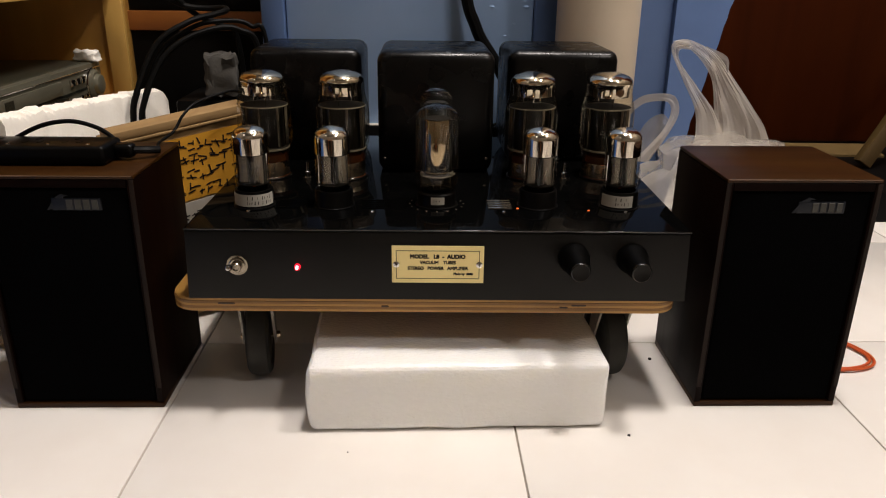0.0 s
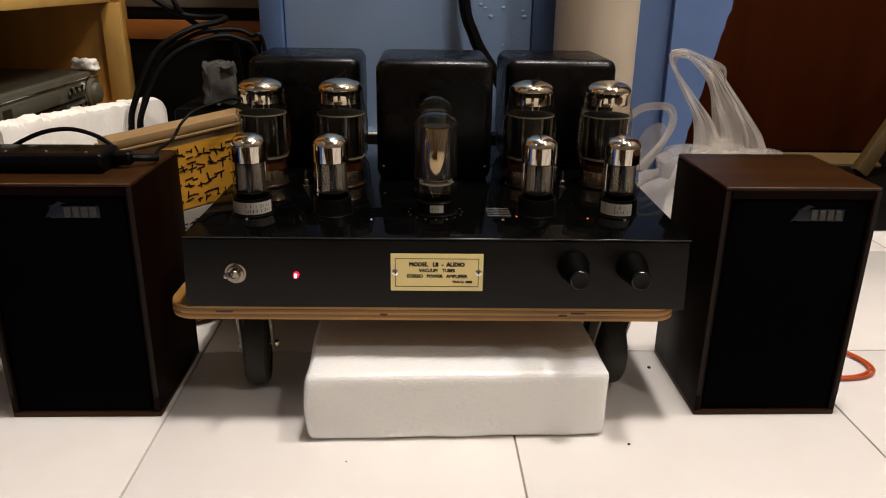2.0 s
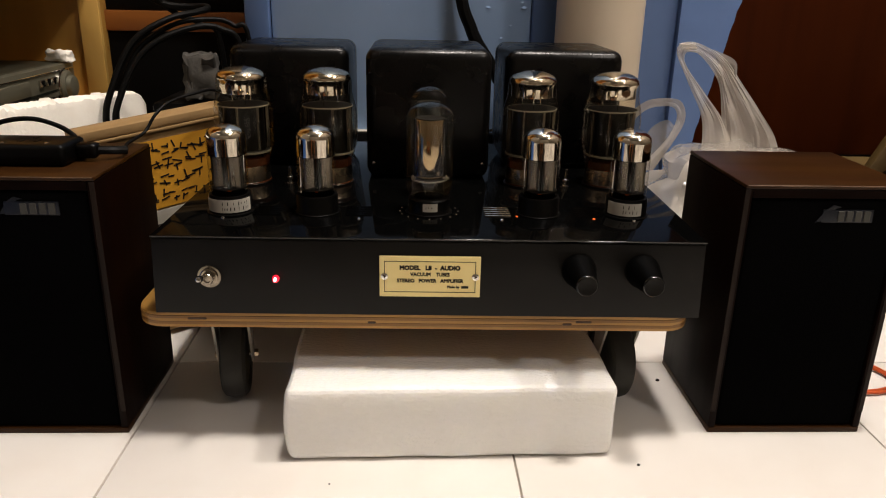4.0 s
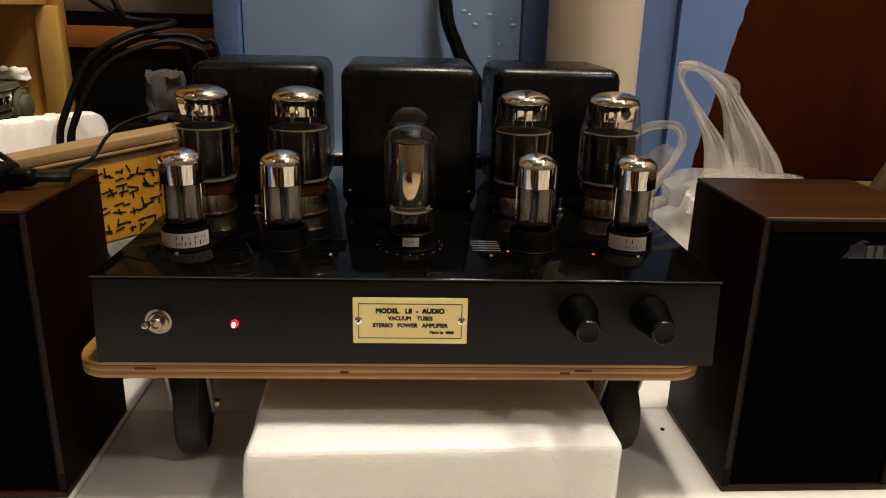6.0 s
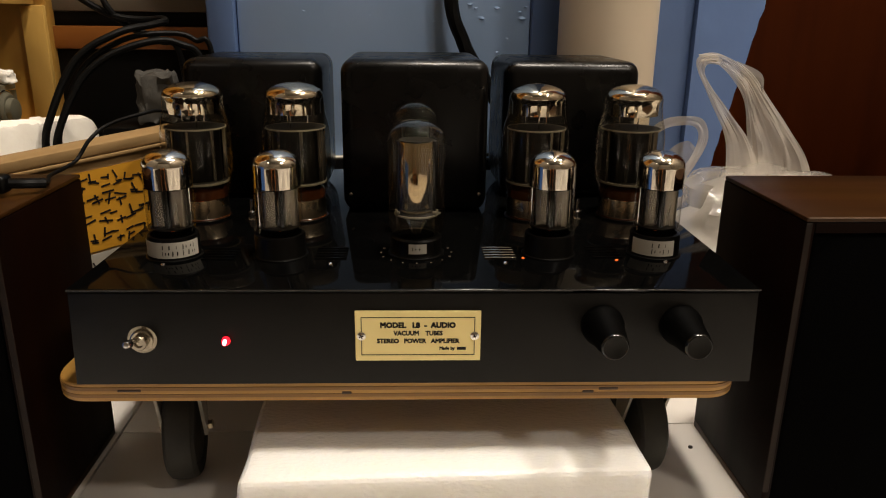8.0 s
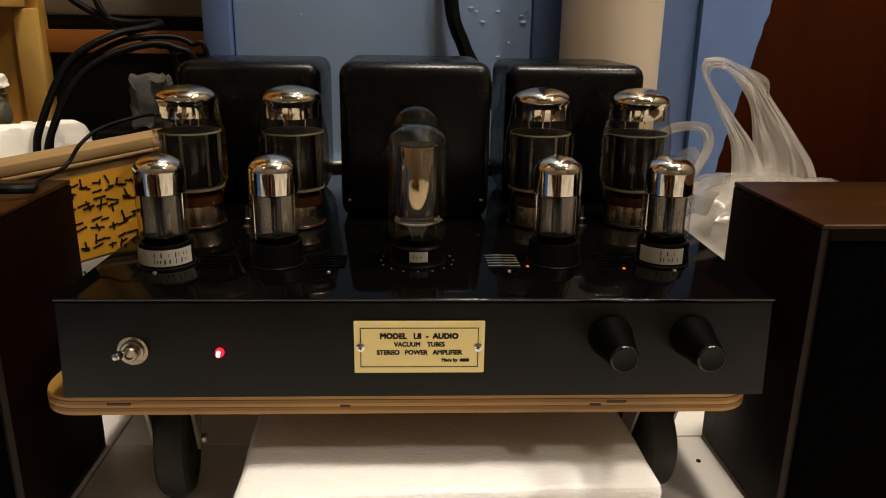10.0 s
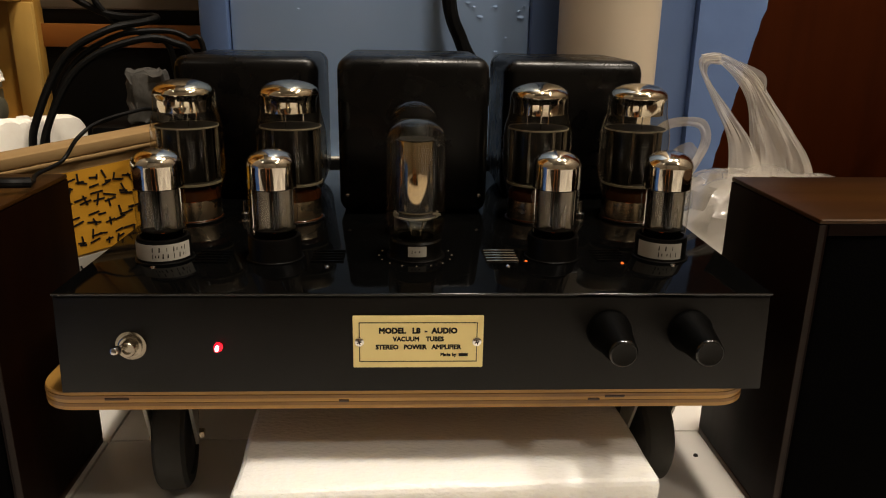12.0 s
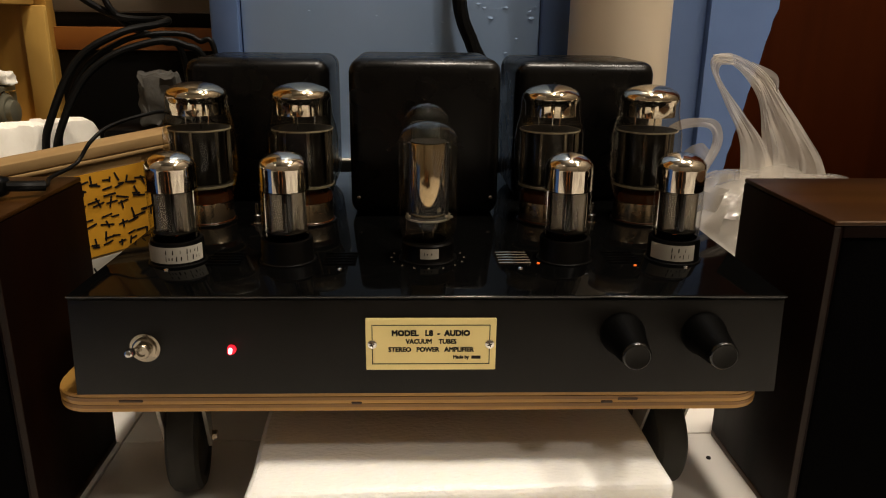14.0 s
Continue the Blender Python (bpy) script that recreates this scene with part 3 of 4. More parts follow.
part("flap", box(-0.002, 0.143, -0.0015, 0.030, 0.2042, 0.2125, 0.0010), CARD, ctn, m=cm)
part("tape", box(0.001, 0.139, -0.0012, -0.0002, 0.128, 0.1935), TAPE, ctn, "yellow packing tape", m=cm)
part("paper_label", box(0.003, 0.137, -0.0012, -0.0002, 0.02, 0.126), PAPER, ctn, "white paper label", m=cm)
rng = random.Random(11)
st = []
for zc, x0, x1, tall in ((0.183, 0.046, 0.130, 0.010), (0.169, 0.026, 0.131, 0.012), (0.153, 0.028, 0.124, 0.013), (0.138, 0.034, 0.104, 0.010), (0.110, 0.050, 0.130, 0.012)):
    x = x0
    while x < x1:
        for lean in (rng.uniform(-0.35, 0.35), rng.uniform(-0.35, 0.35), rng.uniform(1.2, 1.9)):
            cx, cz = x + rng.uniform(-0.25, 0.25) * tall, zc + rng.uniform(-0.42, 0.42) * tall
            half = tall * rng.uniform(0.22, 0.42)
            st.append(((cx - half * math.cos(lean), cz - half * math.sin(lean)), (cx + half * math.cos(lean), cz + half * math.sin(lean))))
        x += tall * rng.uniform(0.8, 1.1)
part("marker_scrawl", scribble(st, 0.0014, 0.0003), INK, ctn, "plain black felt marker bars", False, m=cm @ pose(0, -0.0013, 0))

# ---------- cables at the back ----------
def cable(name, points, r, label, mat=CABLE, category="cable"):
    return tagged(part(name, sweep(points, r), mat), label, category)


cable("cable", [(-0.322, 0.945, 0.0), (-0.328, 0.950, 0.12), (-0.3275, 0.955, 0.190), (-0.321, 0.96, 0.222), (-0.299, 0.98, 0.274), (-0.264, 1.00, 0.299), (-0.238, 1.025, 0.3065), (-0.229, 1.040, 0.3100), (-0.236, 1.052, 0.3120), (-0.256, 1.055, 0.3110), (-0.285, 1.052, 0.315), (-0.32, 1.055, 0.334), (-0.345, 1.06, 0.36)], 0.0036, "thick black cable looping up behind the carton and back")
cable("cable", [(-0.308, 0.945, 0.0), (-0.316, 0.950, 0.12), (-0.3180, 0.955, 0.180), (-0.3135, 0.96, 0.212), (-0.292, 0.98, 0.260), (-0.256, 1.00, 0.2850), (-0.212, 1.02, 0.289), (-0.188, 1.03, 0.245), (-0.185, 1.03, 0.0)], 0.0035, "thick black cable arching behind the carton")
cable("cable", [(-0.315, 0.962, 0.0), (-0.3230, 0.967, 0.12), (-0.3225, 0.972, 0.185), (-0.317, 0.975, 0.217), (-0.297, 0.99, 0.266), (-0.262, 1.01, 0.2925), (-0.226, 1.03, 0.2985), (-0.200, 1.038, 0.292), (-0.182, 1.040, 0.262), (-0.178, 1.040, 0.0)], 0.0028, "black cable running up beside thicker ones")
cable("cable", [(-0.30, 1.06, 0.36), (-0.290, 1.05, 0.325), (-0.270, 1.06, 0.302), (-0.245, 1.07, 0.290), (-0.225, 1.08, 0.255), (-0.220, 1.08, 0.0)], 0.0034, "black cable hanging behind the cabinet")
cable("cable", [(0.062, 1.045, 0.40), (0.0660, 1.04, 0.328), (0.0775, 1.038, 0.295), (0.0855, 1.036, 0.278), (0.103, 1.034, 0.252), (0.118, 1.034, 0.226), (0.14, 1.034, 0.19), (0.160, 1.034, 0.13), (0.162, 1.034, 0.0)], 0.0075, "thick black mains cable hanging before the blue partition")
cable("thin_wire", [(0.085, 0.965, 0.172), (0.10, 0.985, 0.182), (0.125, 0.995, 0.177), (0.14, 1.0, 0.12), (0.14, 1.0, 0.0)], 0.0016, "thin dark wire behind the amplifier")

# ---------- plastic bag ----------
bag = thing("plastic_bag", (0.36, 0.93, 0.0), "translucent white plastic carrier bag with its handles standing up", "plastic bag")
bm = bmesh.new()
NU, NV = 40, 22
grid = []
for j in range(NV + 1):
    v = j / NV
    row = []
    for i in range(NU):
        a = 2 * math.pi * i / NU
        r = math.cos(v * math.pi / 2) ** 0.55
        q = Vector((0.108 * r * math.cos(a), 0.085 * r * math.sin(a), 0.178 * math.sin(v * math.pi / 2)))
        f = noise.noise(q * 24) * 0.020 + noise.noise(q * 60 + Vector((5, 0, 0))) * 0.009 + abs(noise.noise(q * 38)) * 0.010
        q += Vector((math.cos(a), math.sin(a), 0.5)) * f * min(1, 5 * (1 - v) + 0.1)
        q.z = max(q.z, 0.001)
        row.append(bm.verts.new(q))
    grid.append(row)
for a, b in zip(grid, grid[1:]):
    for i in range(NU):
        bm.faces.new((a[i], a[(i + 1) % NU], b[(i + 1) % NU], b[i]))
part("body", bm, FILM, bag, "crinkled clear film")
L = lambda pts: [(x - 0.36, y - 0.93, z) for x, y, z in pts]
part("handle", sheet(L([(0.342, 0.955, 0.150), (0.340, 0.96, 0.200), (0.321, 0.962, 0.240), (0.303, 0.962, 0.272), (0.304, 0.962, 0.2850), (0.322, 0.962, 0.2860)]),
                     L([(0.385, 0.955, 0.150), (0.368, 0.96, 0.196), (0.340, 0.962, 0.232), (0.315, 0.962, 0.262), (0.313, 0.962, 0.2755), (0.326, 0.962, 0.2765)]), 0.0034, 1.6, 18, 1), FILMTHICK, bag)
part("handle", sheet(L([(0.304, 0.966, 0.2860), (0.322, 0.966, 0.2870), (0.345, 0.966, 0.278), (0.367, 0.966, 0.262), (0.392, 0.966, 0.232), (0.430, 0.970, 0.186), (0.452, 0.974, 0.140)]),
                     L([(0.308, 0.964, 0.276), (0.320, 0.964, 0.278), (0.336, 0.964, 0.266), (0.354, 0.964, 0.245), (0.362, 0.964, 0.215), (0.366, 0.964, 0.185), (0.360, 0.958, 0.140)]), 0.0046, 2.2, 34, 2), FILMTHICK, bag)
part("loose_corner", sheet(L([(0.345, 0.969, 0.280), (0.372, 0.972, 0.268), (0.378, 0.972, 0.252)]), L([(0.352, 0.967, 0.262), (0.366, 0.970, 0.252), (0.370, 0.970, 0.244)]), 0.003, 2, 8, 5), FILM, bag)
part("handle", sheet(L([(0.236, 0.93, 0.165), (0.243, 0.93, 0.205), (0.262, 0.93, 0.226), (0.285, 0.93, 0.2305), (0.303, 0.93, 0.2265), (0.309, 0.93, 0.208), (0.300, 0.93, 0.183), (0.280, 0.93, 0.150)]),
                     L([(0.245, 0.932, 0.165), (0.251, 0.932, 0.200), (0.266, 0.932, 0.217), (0.285, 0.932, 0.2215), (0.297, 0.932, 0.2185), (0.300, 0.932, 0.205), (0.290, 0.932, 0.183), (0.262, 0.932, 0.150)]), 0.0016, 1.5, 10, 3), FILMTHICK, bag)
part("handle", sheet(L([(0.262, 0.94, 0.168), (0.275, 0.94, 0.195), (0.292, 0.94, 0.205), (0.302, 0.94, 0.198)]), L([(0.285, 0.942, 0.150), (0.287, 0.942, 0.170), (0.295, 0.942, 0.182), (0.298, 0.942, 0.180)]), 0.002, 2, 6, 4), FILM, bag)

# ---------- loudspeakers ----------
SW, SH, SD = 0.1265, 0.2095, 0.118


def loudspeaker(at):
    """A small bookshelf loudspeaker stood on its head, so that its badge hangs upside down at the top."""
    sp = thing("loudspeaker", at, "small dark walnut bookshelf loudspeaker with black grille, standing upside down", "loudspeaker", "pair of loudspeakers")
    w = SW / 2
    part("top_board", box(-w, w, 0.0, SD, SH - 0.0032, SH, 0.0010), WALNUT, sp)
    part("front_rail", box(-w + 0.0060, w - 0.0060, 0.0, 0.010, SH - 0.0100, SH - 0.0034, 0.0004, 1), WALNUTSHADE, sp)
    part("bottom_board", box(-w, w, 0.0, SD, 0.0, 0.005, 0.0008), WALNUT, sp)
    for s in (-1, 1):
        x0, x1 = sorted((s * w, s * (w - 0.0058)))
        part("side_board", box(x0, x1, 0.0, SD, 0.0052, SH - 0.0034, 0.0008), WALNUTSHADE, sp)
        part("worn_edge", box(s * (w - 0.0020) - 0.0019, s * (w - 0.0020) + 0.0019, -0.0003, 0.0006, 0.02, SH - 0.0036, 0.0002, 1), EDGEWEAR, sp, "rubbed paler edge")
    part("worn_edge", box(-w + 0.001, w - 0.001, -0.0002, 0.0010, SH - 0.0013, SH - 0.0003, 0.0003, 1), EDGEWEARTOP, sp, "rubbed pale edge")
    part("back_board", box(-w + 0.006, w - 0.006, SD - 0.010, SD - 0.002, 0.0052, SH - 0.0036), BLACKBOX, sp)
    part("grille", box(-w + 0.0062, w - 0.0062, 0.0015, 0.012, 0.0055, SH - 0.0104, 0.003, 3), CLOTH, sp, "black cloth grille")
    bd = part("badge", box(-0.0025, 0.036, 0.0002, 0.0016, SH - 0.0285, SH - 0.0185, 0.0005), BADGEDARK, sp, "dark badge plate")
    bm = bmesh.new()
    for k in range(4):
        add_box(bm, 0.009 + 0.0066 * k, 0.0138 + 0.0066 * k, -0.0006, 0.0003, SH - 0.0275, SH - 0.0195, 0.0003, 1)
    part("badge_mark", bm, BADGE, bd, "pale raised marks")
    bm = slab([(-0.004, 0.0), (0.004, 0.002), (0.010, 0.011), (0.014, 0.0118), (0.008, 0.0135), (0.003, 0.0100)], 0, 0.0009)
    part("badge_wing", bm, BADGEDARK, sp, "dark wing shape", m=pose(-0.003, 0.0012, SH - 0.0285, 90))
    return sp


spr = loudspeaker((0.3165, 0.639, 0))
spl = copy_thing(spr, pose(-0.2770, 0.641, 0))

# power strip lying on the loudspeaker
ps = thing("power_strip", (-0.2985, 0.690, 0.2095), "black power strip with its flex lying on the loudspeaker", "power strip", rz=0)
part("housing", box(-0.12, 0.054, -0.022, 0.018, 0.0, 0.0165, 0.004, 3), BAKELITE, ps)
for k in range(5):
    for dx, dy in ((-0.006, -0.006), (0.006, -0.006), (0.0, 0.006)):
        part("socket_slot", box(-0.105 + 0.032 * k + dx - 0.0018, -0.105 + 0.032 * k + dx + 0.0018, dy - 0.0032, dy + 0.0032, 0.0160, 0.0169, 0.0003, 1), BAKELITE, ps)
    part("screw", lathe([(0.0016, 0), (0.0014, 0.0006), (0, 0.0008)], 10), CHROME, ps, m=pose(-0.089 + 0.032 * k, -0.014, 0.0164))
part("plug", box(0.053, 0.070, -0.004, 0.009, 0.002, 0.014, 0.004, 3), BAKELITE, ps)
part("plug_neck", sweep([(0.068, 0.003, 0.008), (0.078, 0.008, 0.007), (0.086, 0.014, 0.006)], 0.0034), BAKELITE, ps)
part("flex", sweep([(-0.050, 0.024, 0.004), (-0.036, 0.024, 0.014), (-0.012, 0.024, 0.0245), (0.012, 0.024, 0.0275), (0.034, 0.022, 0.022), (0.050, 0.014, 0.014), (0.056, 0.005, 0.010)], 0.0019), CABLE, ps)
part("flex", sweep([(0.084, 0.013, 0.006), (0.080, 0.030, 0.003), (0.0735, 0.050, 0.0035), (0.0765, 0.083, 0.0065), (0.0835, 0.095, 0.020), (0.0925, 0.110, 0.029), (0.1115, 0.125, 0.035), (0.1245, 0.150, 0.0335), (0.1445, 0.185, 0.010), (0.150, 0.21, -0.035)], 0.0014), CABLE, ps)

for dx, dr in ((0.0, 0.0), (0.0032, 0.003)):
    tagged(part("speaker_wire", sweep([(0.380 + dx, 0.768 + dr, 0.003), (0.415 + dx, 0.770 + dr, 0.003), (0.442 + dx, 0.757 + dr, 0.003), (0.4575 + dx, 0.733, 0.003), (0.4555 + dx, 0.714 - dr, 0.003), (0.437 + dx, 0.702 - dr, 0.003), (0.412, 0.700 - dr, 0.003), (0.380, 0.708 - dr, 0.003)], 0.0015), RED), "orange-red loudspeaker wire looped on the tiles", "wire", "loudspeaker wires")

# ---------- foam block under the trolley ----------
bm = box(-0.125, 0.124, 0.0, 0.20, 0.0, 0.0612, 0.0065, 4)
bmesh.ops.subdivide_edges(bm, edges=bm.edges, cuts=7, use_grid_fill=True)
for v in bm.verts:
    v.co += 0.0013 * noise.noise_vector(v.co * 30) * (1 if v.co.z > 0.002 else 0.4)
    if v.co.x < -0.118 and v.co.y < 0.02:
        v.co.x -= 0.0022 * math.sin(v.co.z / 0.0612 * math.pi)
    v.co.z = max(0, v.co.z)
tagged(part("foam_block", bm, FOAM, m=pose(0.0425, 0.6045, 0, 0, 0, 1.2), angle=60), "white polyethylene foam block lying on the tiles under the trolley", "foam block")

# ---------- plywood trolley on castors ----------
tr = thing("plywood_trolley", (0.0105, 0.81, 0.0), "plywood board trolley on black rubber castors", "trolley", rz=-1.0)
ZL = [0.0947, 0.0970, 0.0993, 0.1016, 0.1039, 0.1062]
for k in range(5):
    inset = (0.0003, 0.0, 0.0002, 0.0, 0.0004)[k]
    part("ply_layer", slab(round_rect(-0.2065 + inset, 0.2190 - inset, -0.1745 + inset, 0.19, 0.022), ZL[k] + 0.0001, ZL[k + 1], 0.0005 if k == 4 else 0), (PLYLIGHT, PLYDARK, PLYLIGHT, PLYDARK, PLYLIGHT)[k], tr)
# Unseen sheet, added to set how much light bounces back under the board.
part("underside_sheet", slab(round_rect(-0.2045, 0.2170, -0.1725, 0.188, 0.021), 0.0942, 0.0946), PLYDARK, tr, "unseen brown sheet added to tune bounce under the trolley")
for kx, w in ((-0.165, 0.014), (0.118, 0.007), (0.128, 0.012), (-0.03, 0.006)):
    part("knot", box(kx, kx + w, -0.1749, -0.172, 0.0990 + 0.002 * (w > 0.01), 0.1007 + 0.002 * (w > 0.01), 0.0004, 1), KNOT, tr)


def castor(parent, x, y, turn):
    """A swivel castor: plate, fork, wheel with tread and hub."""
    m = pose(x, y, 0, 0, 0, turn)
    part("castor_plate", box(-0.024, 0.024, -0.024, 0.024, 0.0905, 0.0941, 0.0008), ZINC, parent, m=m)
    part("swivel", lathe([(0.018, 0.0840), (0.020, 0.0870), (0.018, 0.0903)], 24, True), ZINC, parent, m=m)
    o = 0.016
    for s in (-1, 1):
        bm = slab([(-0.013, 0.0855), (0.013, 0.0855), (o + 0.005, 0.031), (o - 0.005, 0.031)], 0, 0.0022, 0.0004)
        part("fork_leg", bm, ZINC, parent, "plated steel fork leg", m=m @ pose(0.0142 * s - 0.0011, 0, 0, 90, 0, 90))
    part("fork_bridge", box(-0.0162, 0.0162, -0.015, 0.015, 0.0825, 0.0855, 0.0008), ZINC, parent, m=m)
    part("wheel", lathe([(0.0, -0.0102), (0.010, -0.0106), (0.012, -0.0096), (0.026, -0.0088), (0.0275, -0.0106), (0.033, -0.0104), (0.0358, -0.0080), (0.0368, -0.004), (0.0368, 0.004), (0.0358, 0.0080), (0.033, 0.0104), (0.0275, 0.0106), (0.026, 0.0088), (0.012, 0.0096), (0.010, 0.0106), (0, 0.0102)], 48), RUBBER, parent, "black rubber tyred wheel", m=m @ pose(0, o, 0.0368, 0, 90))
    part("axle_bolt", lathe([(0.0, -0.0175), (0.0032, -0.0175), (0.0032, -0.0146), (0.0022, -0.0145), (0.0022, 0.0145), (0.0036, 0.0146), (0.0036, 0.0185), (0.0026, 0.0190), (0, 0.0190)], 6), STEEL, parent, m=m @ pose(0, o, 0.0368, 0, 90))


castor(tr, -0.1475, -0.122, 8)
castor(tr, 0.1790, -0.118, 7)
castor(tr, -0.170, 0.105, 20)
castor(tr, 0.175, 0.115, 10)

# ---------- the valve amplifier ----------
CX, ZT = 0.026, 0.1683
amp = thing("valve_amplifier", (CX, 0.634, 0.1064), "black home-built stereo valve amplifier on a plywood trolley", "amplifier")
HW = 0.2030


def tapered(bm, z0, z1, low, high, shift):
    """Widens a box towards its foot: half widths low and high at the heights z0 and z1."""
    for v in bm.verts:
        k = (v.co.z - z0) / (z1 - z0)
        v.co.x = v.co.x / HW * (low + (high - low) * k) + shift
    return bm


part("chassis", tapered(box(-HW, HW, 0.0032, 0.345, 0.0, 0.0594, 0.0008), 0.0, 0.0594, 0.2046, 0.2022, -0.0018), PANELBLACK, amp)
part("front_panel", tapered(box(-HW, HW, 0.0, 0.003, 0.0003, 0.0591, 0.0006), 0.0, 0.0594, 0.2046, 0.2022, -0.0018), PANELBLACK, amp)
part("top_plate", box(-HW - 0.0012, HW - 0.0022, -0.0012, 0.346, 0.0596, 0.0618, 0.0009, 3), GLOSSBLACK, amp, "gloss black enamelled top plate")
# Extra strip, lighter and shinier than the plate, added for its edge highlight.
part("highlight_strip", box(-HW - 0.0012, HW - 0.0022, -0.0020, -0.0013, 0.0608, 0.0618, 0.00032, 3), LIPBLACK, amp, "added gloss strip that carries the edge highlight")
for sx in (-1, 1):
    for dy in (0.16, 0.335):
        part("screw", lathe([(0.0020, 0), (0.0018, 0.0007), (0.0009, 0.0011), (0, 0.0012)], 12), CHROME, amp, m=pose(sx * (HW - 0.005), dy, 0.0618))

# name plate, drawn about the panel's own height
npl = part("name_plate", box(-0.0393, 0.0352, -0.0019, -0.0002, 0.0193, 0.0513, 0.0004, 1), GOLD, amp, "gold name plate with black engraved letters", m=pose(0, 0, -0.0029))
bm = bmesh.new()
for x0, x1, z0, z1 in ((-0.0358, 0.0317, 0.0470, 0.0475), (-0.0358, 0.0317, 0.0230, 0.0235), (-0.0358, -0.0353, 0.0235, 0.0330), (-0.0358, -0.0353, 0.0380, 0.0470), (0.0312, 0.0317, 0.0235, 0.0330), (0.0312, 0.0317, 0.0380, 0.0470)):
    add_box(bm, x0, x1, -0.00202, -0.0017, z0, z1)
part("border_line", bm, INK, npl, "", False)
for words, size, px, pz, spread, wide, thick in (("MODEL   L8  -  AUDIO", 0.0047, -0.0022, 0.0422, 1.0, 0.97, 0.00052), ("VACUUM    TUBES", 0.0039, -0.0020, 0.0371, 0.98, 0.93, 0.00034),
                                                ("STEREO   POWER   AMPLIFIER", 0.0039, -0.0020, 0.0321, 0.97, 0.98, 0.00034), ("Made by", 0.0028, 0.0152, 0.0274, 1.0, 0.95, 0.00028)):
    lettering("lettering", words, size, (px, -0.00195, pz), INK, npl, spread, "black engraved letters", wide, thick)
part("name_bar", box(0.0212, 0.0265, -0.0021, -0.0018, 0.0264, 0.0283), INK, npl, "", False)
for sx in (-0.0356, 0.0315):
    sc = part("screw", lathe([(0.0028, 0), (0.0026, 0.0006), (0.0014, 0.0011), (0, 0.0012)], 20), CHROME, npl, m=pose(sx, -0.0019, 0.0355, 90))
    for rr in (20, 110):
        part("screw_slot", box(-0.0014, 0.0014, -0.0003, 0.0003, 0.0011, 0.00135), INK, sc, m=pose(0, 0, 0, 0, 0, rr))

# switch and pilot light
sw = part("toggle_switch", lathe([(0.0085, 0), (0.0087, 0.0006), (0.0086, 0.0010), (0.0066, 0.0012), (0.0066, 0.0030), (0.0058, 0.0034), (0.0044, 0.0034), (0.0044, 0.0068), (0.0040, 0.0074), (0.0026, 0.0074), (0.0022, 0.0060), (0, 0.0060)], 24), NICKEL, amp, "chrome toggle switch", m=pose(-0.1640, 0.0, 0.0303, 90), angle=25)
part("lever", lathe([(0.0, 0.004), (0.0014, 0.005), (0.0016, 0.010), (0.0024, 0.0155), (0.0026, 0.0185), (0.0018, 0.0202), (0, 0.0206)], 16), CHROME, sw, m=pose(0, 0, -0.0015, -12, -9))
led = part("pilot_light", lathe([(0.0034, 0), (0.0034, 0.0012), (0.0026, 0.0016), (0.0026, 0.0030)] + [(0.0026 * math.cos(a), 0.0030 + 0.0024 * math.sin(a)) for a in (0.4, 0.8, 1.2)] + [(0, 0.0054)], 20), LEDGLOW, amp, "lit red pilot light", m=pose(-0.1155, 0.0, 0.0291, 90))
part("glowing_core", lathe([(0.0024, 0.0036), (0.0020, 0.0052), (0.0010, 0.0060), (0, 0.0061)], 14), LEDCORE, led, m=pose(0.0002, 0.0007, 0) @ Matrix.Diagonal((0.72, 0.95, 1, 1)))
led.scale = (0.74, 0.80, 1)

# volume knobs
for kx in (0.1078, 0.1550):
    kn = part("knob", lathe([(0.0126, 0.0), (0.0128, 0.0008), (0.0125, 0.0050), (0.0112, 0.0085), (0.0080, 0.0312)], 36), KNOBBLACK, amp, "black turned control knob", m=pose(kx, -0.0002, 0.0388, 90))
    part("rim", lathe([(0.0080, 0.0312), (0.0078, 0.0320), (0.0072, 0.0327), (0.0068, 0.0328)], 36), KNOBRIM, kn, "polished bevelled rim")
    part("face", lathe([(0.0068, 0.0328), (0.0064, 0.0326), (0.0, 0.0326)], 36), KNOBFACE, kn)

# louvres and screws on the top plate
ZP = 0.0618
for vx in (-0.1305, -0.0580, 0.0530, 0.1240):
    for k in range(5):
        # One vent is chrome, which puts its bright reflection into the material.
        part("louvre", box(-0.0105, 0.0105, -0.0007, 0.0007, 0, 0.0012, 0.0005, 2), CHROME if 0 < vx < 0.1 else GLOSSBLACK, amp, "chrome louvre standing in for a bright reflection" if 0 < vx < 0.1 else "", m=pose(vx, 0.0550 + 0.0055 * k, ZP))
for sx in (-0.162, -0.0570, 0.0550, 0.160):
    part("screw", lathe([(0.0018, 0), (0.0016, 0.0008), (0.0008, 0.0013), (0, 0.0014)], 12), CHROME, amp, m=pose(sx, 0.045, ZP))
for sx in (-0.127, 0.126):
    pin = part("terminal_pin", lathe([(0.0055, 0), (0.0055, 0.0008), (0.0030, 0.0010), (0.0030, 0.0062), (0.0022, 0.0068), (0.0012, 0.0070), (0.0012, 0.0155), (0, 0.0160)], 20), CHROME, amp, m=pose(sx, 0.154, ZP))


